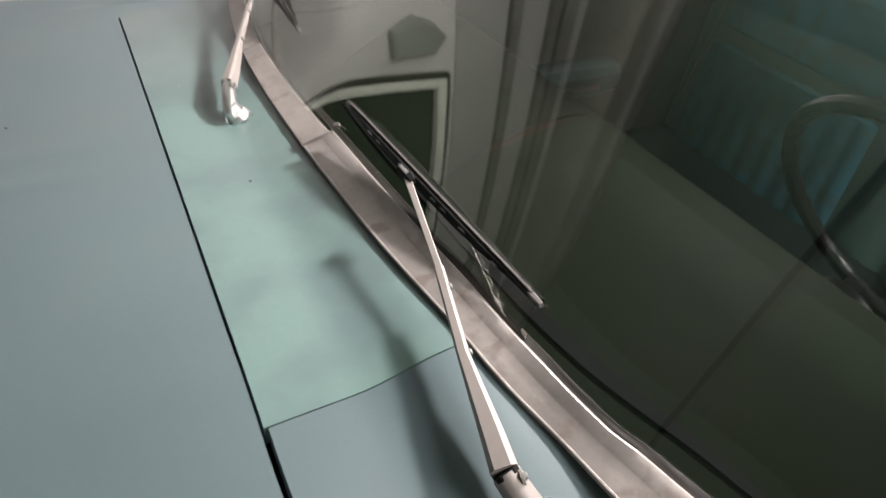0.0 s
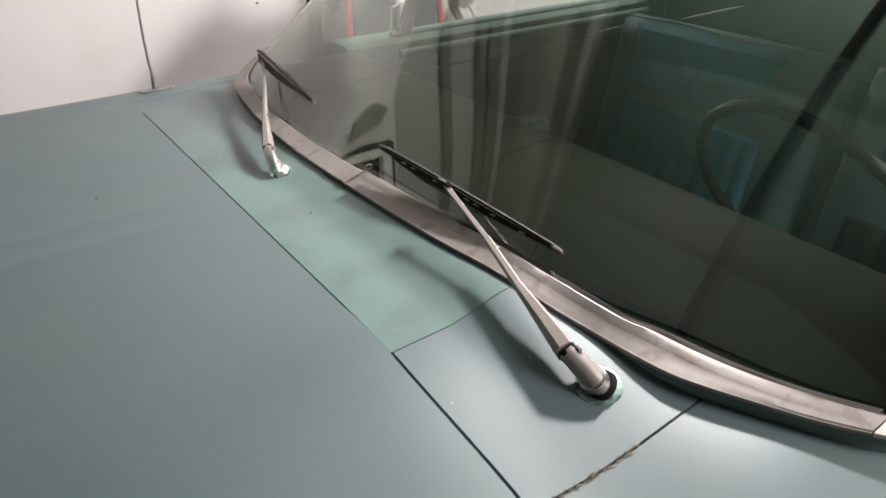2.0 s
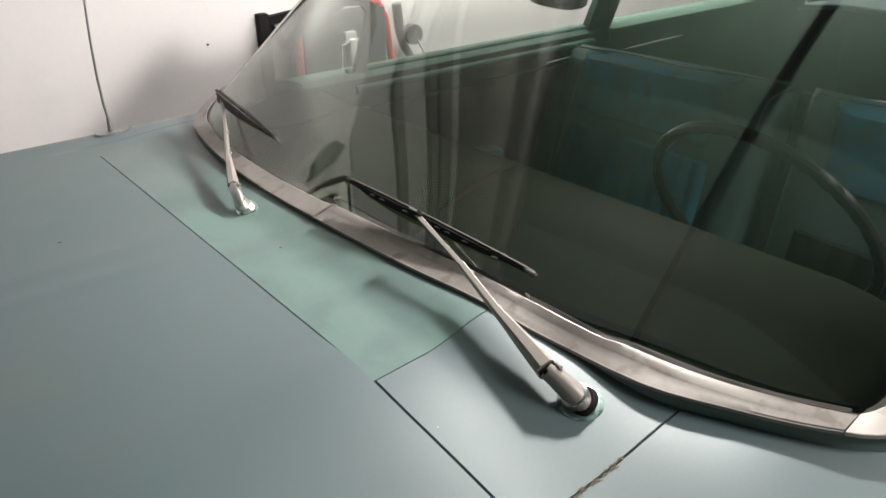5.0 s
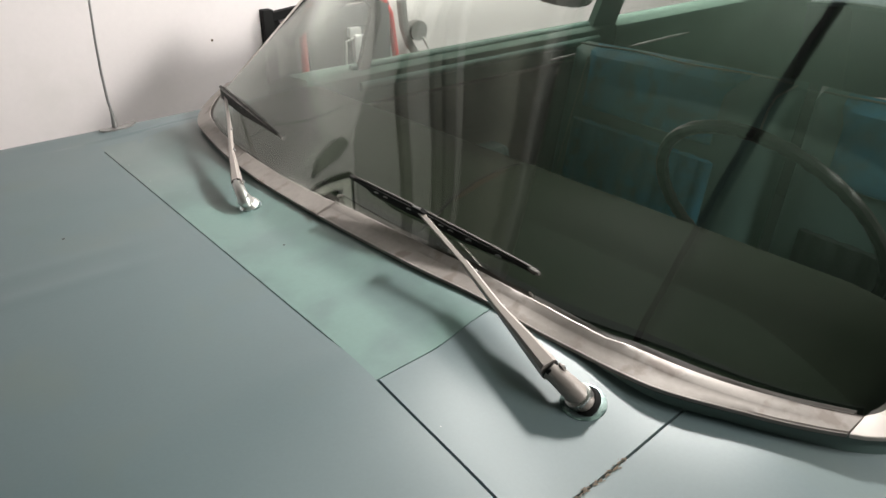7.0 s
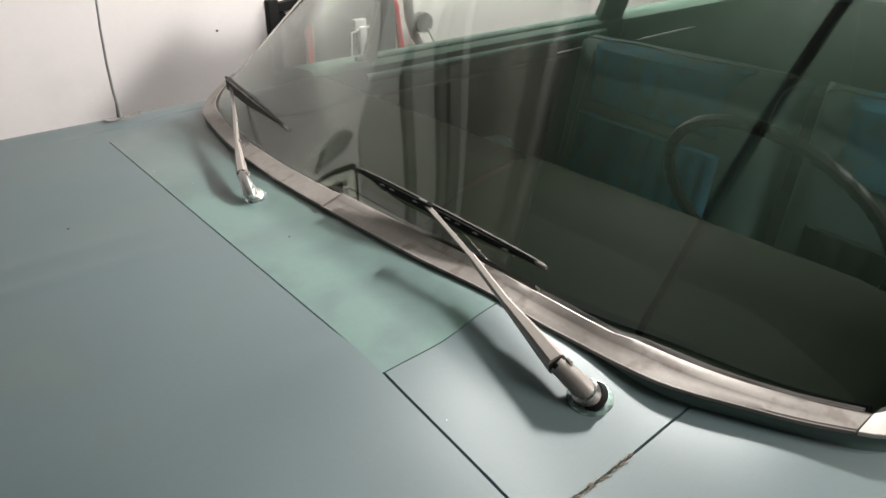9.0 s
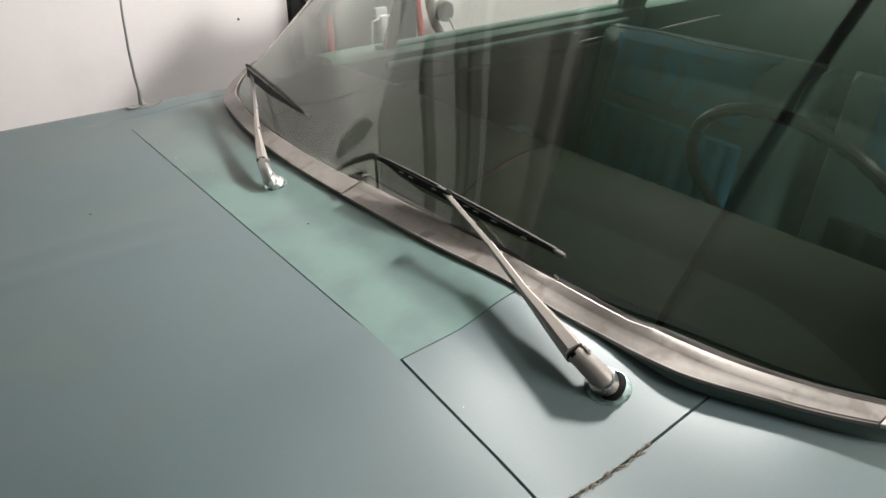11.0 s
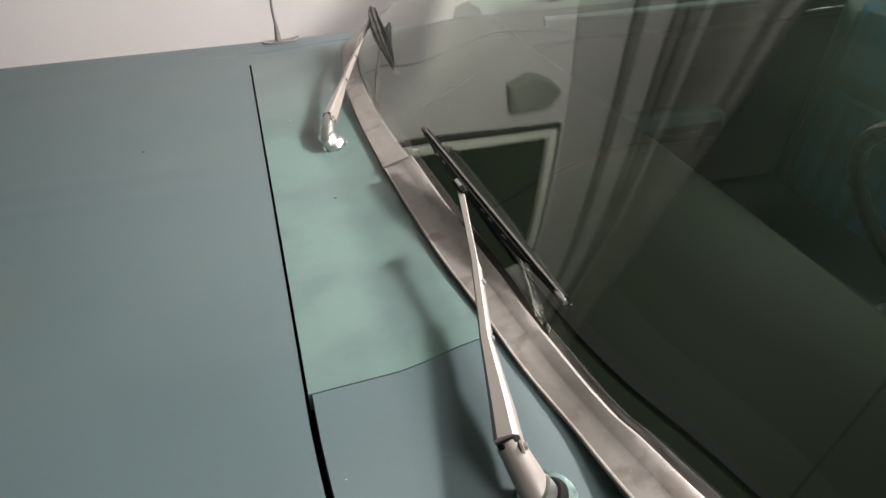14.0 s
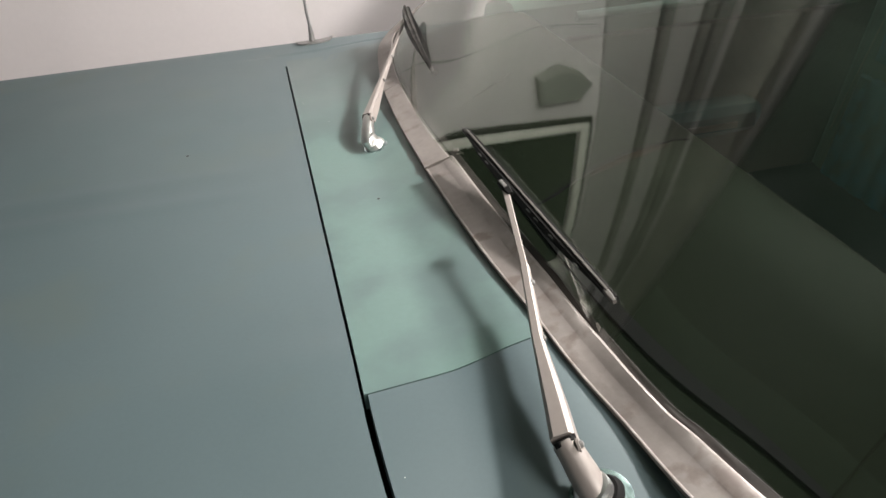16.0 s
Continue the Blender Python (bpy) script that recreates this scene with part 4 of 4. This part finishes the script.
bracket = thing("shelf_bracket", (0.85, WALL_Y, 0.9), "black steel shelf bracket fixed to the white wall", "bracket")
bm = bmesh.new()
box(bm, (0.842, WALL_Y - 0.035, 0.7), (0.882, WALL_Y, 0.972), bevel=0.004)
part("upright", bm, RUBBER, bracket)
bm = bmesh.new()
bar(bm, [(0.878, WALL_Y - 0.018, 0.945), (1.06, WALL_Y - 0.018, 0.962)], [(0.03, 0.034)] * 2, (0, 1, 0))
part("arm", bm, RUBBER, bracket)
bm = bmesh.new()
bar(bm, [(0.888, WALL_Y - 0.015, 0.925), (0.925, WALL_Y - 0.015, 0.87), (0.95, WALL_Y - 0.015, 0.83)], [(0.028, 0.02)] * 3, (0, 1, 0))
part("brace", bm, RUBBER, bracket)

# ---- upper wall, door in the wall, and what hangs overhead ----
DIMWALL = material("dimmed_upper_wall", (0.46, 0.435, 0.42), 0.8, grain=60, vary=0.08, bump=0.1)
DARKSTRIP = material("hanger_and_shadow_dark", (0.02, 0.017, 0.015), 0.8, grain=40, vary=0.3, bump=0.3)
DARKPANEL = material("dark_box_enamel", (0.3, 0.3, 0.27), 0.6, grain=40, vary=0.2, bump=0.2)
NIGHT = material("night_window_glass", (0.012, 0.016, 0.015), 0.08, vary=0.1, bump=0.0)
RAILWOOD = material("brown_rail_wood", (0.2, 0.19, 0.172), 0.75, grain=40, vary=0.3, bump=0.3)
DOORGREY = material("faded_grey_door_skin", (0.041, 0.065, 0.046), 0.7, grain=40, vary=0.15, bump=0.2)
# The upper wall's weaker light is put into this band's grey.
slab("wall_upper", (X0, WALL_Y - 0.012, 2.1), (X1, WALL_Y + 0.002, TOP), DIMWALL, "upper band of the garage wall, greyed for its dimmer light", "wall")
for z, h in ((2.36, 0.05), (2.56, 0.045), (2.64, 0.07)):
    ob = part("wall_rail", box(bmesh.new(), (X0, WALL_Y - 0.05, z - h / 2), (X1, WALL_Y - 0.012, z + h / 2), bevel=0.004), RAILWOOD, smooth=False)
    tagged(ob, "long dark wooden rail fixed along the upper wall", "rail", "rails along the wall")

PALE = material("pale_casing_paint", (0.86, 0.83, 0.76), 0.5, grain=50, vary=0.04, bump=0.05)
window = thing("window_1", (-1.0, WALL_Y, 1.3), "dark night window in a pale casing in the garage wall", "window", kind="structure")
part("pane", box(bmesh.new(), (-1.49, WALL_Y - 0.008, 1.27), (-0.70, WALL_Y + 0.002, 2.0)), NIGHT, window, "dark window pane")
for lo, hi in (((-1.535, 1.27), (-1.495, 2.005)), ((-0.695, 1.27), (-0.655, 2.005)), ((-1.535, 2.007), (-0.655, 2.05)), ((-1.535, 1.22), (-0.655, 1.268))):
    part("casing", box(bmesh.new(), (lo[0], WALL_Y - 0.035, lo[1]), (hi[0], WALL_Y + 0.005, hi[1]), bevel=0.004), PALE, window, "pale painted casing")
# Dark strips stand in for the casing's shadow on the wall.
for lo, hi in (((-1.55, 2.052), (-0.635, 2.067)), ((-0.653, 1.22), (-0.635, 2.05))):
    part("shadow_line", box(bmesh.new(), (lo[0], WALL_Y - 0.03, lo[1]), (hi[0], WALL_Y + 0.005, hi[1])), DARKSTRIP, window, "painted shadow line round the casing")

bm = bmesh.new()
outline = [(-0.55, 1.81), (-0.43, 1.80), (-0.375, 1.9), (-0.40, 1.985), (-0.46, 2.045), (-0.53, 1.99)]
sweep(bm, [[(x, y, z) for x, z in outline] for y in (WALL_Y, WALL_Y - 0.04)] + [[(-0.462 + (x + 0.462) * 0.86, WALL_Y - 0.055, 1.92 + (z - 1.92) * 0.86) for x, z in outline]])
ob = part("wall_box", bm, DARKPANEL)
tagged(ob, "small dark peaked box mounted high on the wall", "wall box")

overhead = thing("garage_door", (-0.8, -0.6, 2.5), "raised grey sectional garage door hanging under the ceiling", "garage door")
for k in range(4):
    x = -2.45 + k * 0.86
    bm = bmesh.new()
    box(bm, (x, -2.3, 2.5), (x + 0.8598, 0.85, 2.545), bevel=0.0006)
    part("door_section", bm, DOORGREY, overhead)
for y in (-2.36, 0.93):
    bm = bmesh.new()
    box(bm, (-2.5, y - 0.025, 2.49), (1.2, y + 0.025, 2.56), bevel=0.006)
    part("track", bm, GREYSTEEL, overhead, "grey steel door track")
def rail_y(x):
    return -0.398 + 0.18 * x


bm = bmesh.new()
bar(bm, [(x, rail_y(x), 2.462) for x in (-2.5, 1.25)], [(0.016, 0.02)] * 2)
rail = part("opener_rail", bm, SLOT)
tagged(rail, "dark steel opener rail hanging under the raised door", "rail")
for x in (-2.0, -0.4, 1.15):
    part("hanger", box(bmesh.new(), (x, rail_y(x) - 0.006, 2.48), (x + 0.03, rail_y(x) + 0.006, TOP if x > 1.0 else 2.502)), DARKSTRIP, rail)

# rust along the seam between cowl and fender, and small chips in the paint
bm = bmesh.new()
rng = random.Random(4)
for k in range(190):
    x = 0.004 + 0.15 * rng.random() ** 1.3
    y = fender_seam(x) + rng.gauss(-0.0004, 0.0016)
    r = 0.0004 + 0.0013 * rng.random() ** 3
    z = skin(x, y) + 0.0003
    lean = rng.uniform(-0.6, 0.6)
    ring = []
    for j in range(7):
        a = 2 * math.pi * j / 7
        u, w = r * 2.2 * math.cos(a) * rng.uniform(0.6, 1.2), r * math.sin(a) * rng.uniform(0.6, 1.2)
        ring.append(bm.verts.new((x + u * math.cos(lean) - w * math.sin(lean), y + u * math.sin(lean) + w * math.cos(lean), z + 0.0006 * rng.random())))
    tip = bm.verts.new((x, y, z + 0.0003 + 0.5 * r * rng.random()))
    for j in range(7):
        bm.faces.new((ring[j], ring[(j + 1) % 7], tip))
part("rust_flakes", bm, RUST, car, "brown rust and lifted paint along the seam")

for x, y, r in ((0.021, -0.481, 0.0006), (0.016, 0.44, 0.0008), (0.014, 0.56, 0.0008), (0.083, 0.008, 0.0022), (-0.184, 0.263, 0.0028), (-0.4, -0.2, 0.001), (0.05, 0.33, 0.0009)):
    bm = bmesh.new()
    lift = 0.0026 if x < 0 else 0.0004
    ring = [bm.verts.new((x + r * math.cos(a) * (0.7 + 0.6 * rng.random()), y + r * math.sin(a) * (0.7 + 0.6 * rng.random()), skin(x, y) + lift)) for a in (2 * math.pi * j / 8 for j in range(8))]
    tip = bm.verts.new((x, y, skin(x, y) + lift + 0.0003))
    for j in range(8):
        bm.faces.new((ring[j], ring[(j + 1) % 8], tip))
    part("paint_chip", bm, GASKET if r > 0.002 else PALE, car)

ob = part("nail", tube(bmesh.new(), [(0.655, WALL_Y + 0.01, 0.888), (0.655, WALL_Y - 0.002, 0.888), (0.655, WALL_Y - 0.0035, 0.888)], [0.004, 0.0045, 0.003], 10), RUST)
tagged(ob, "small rusty nail head in the white wall", "nail")
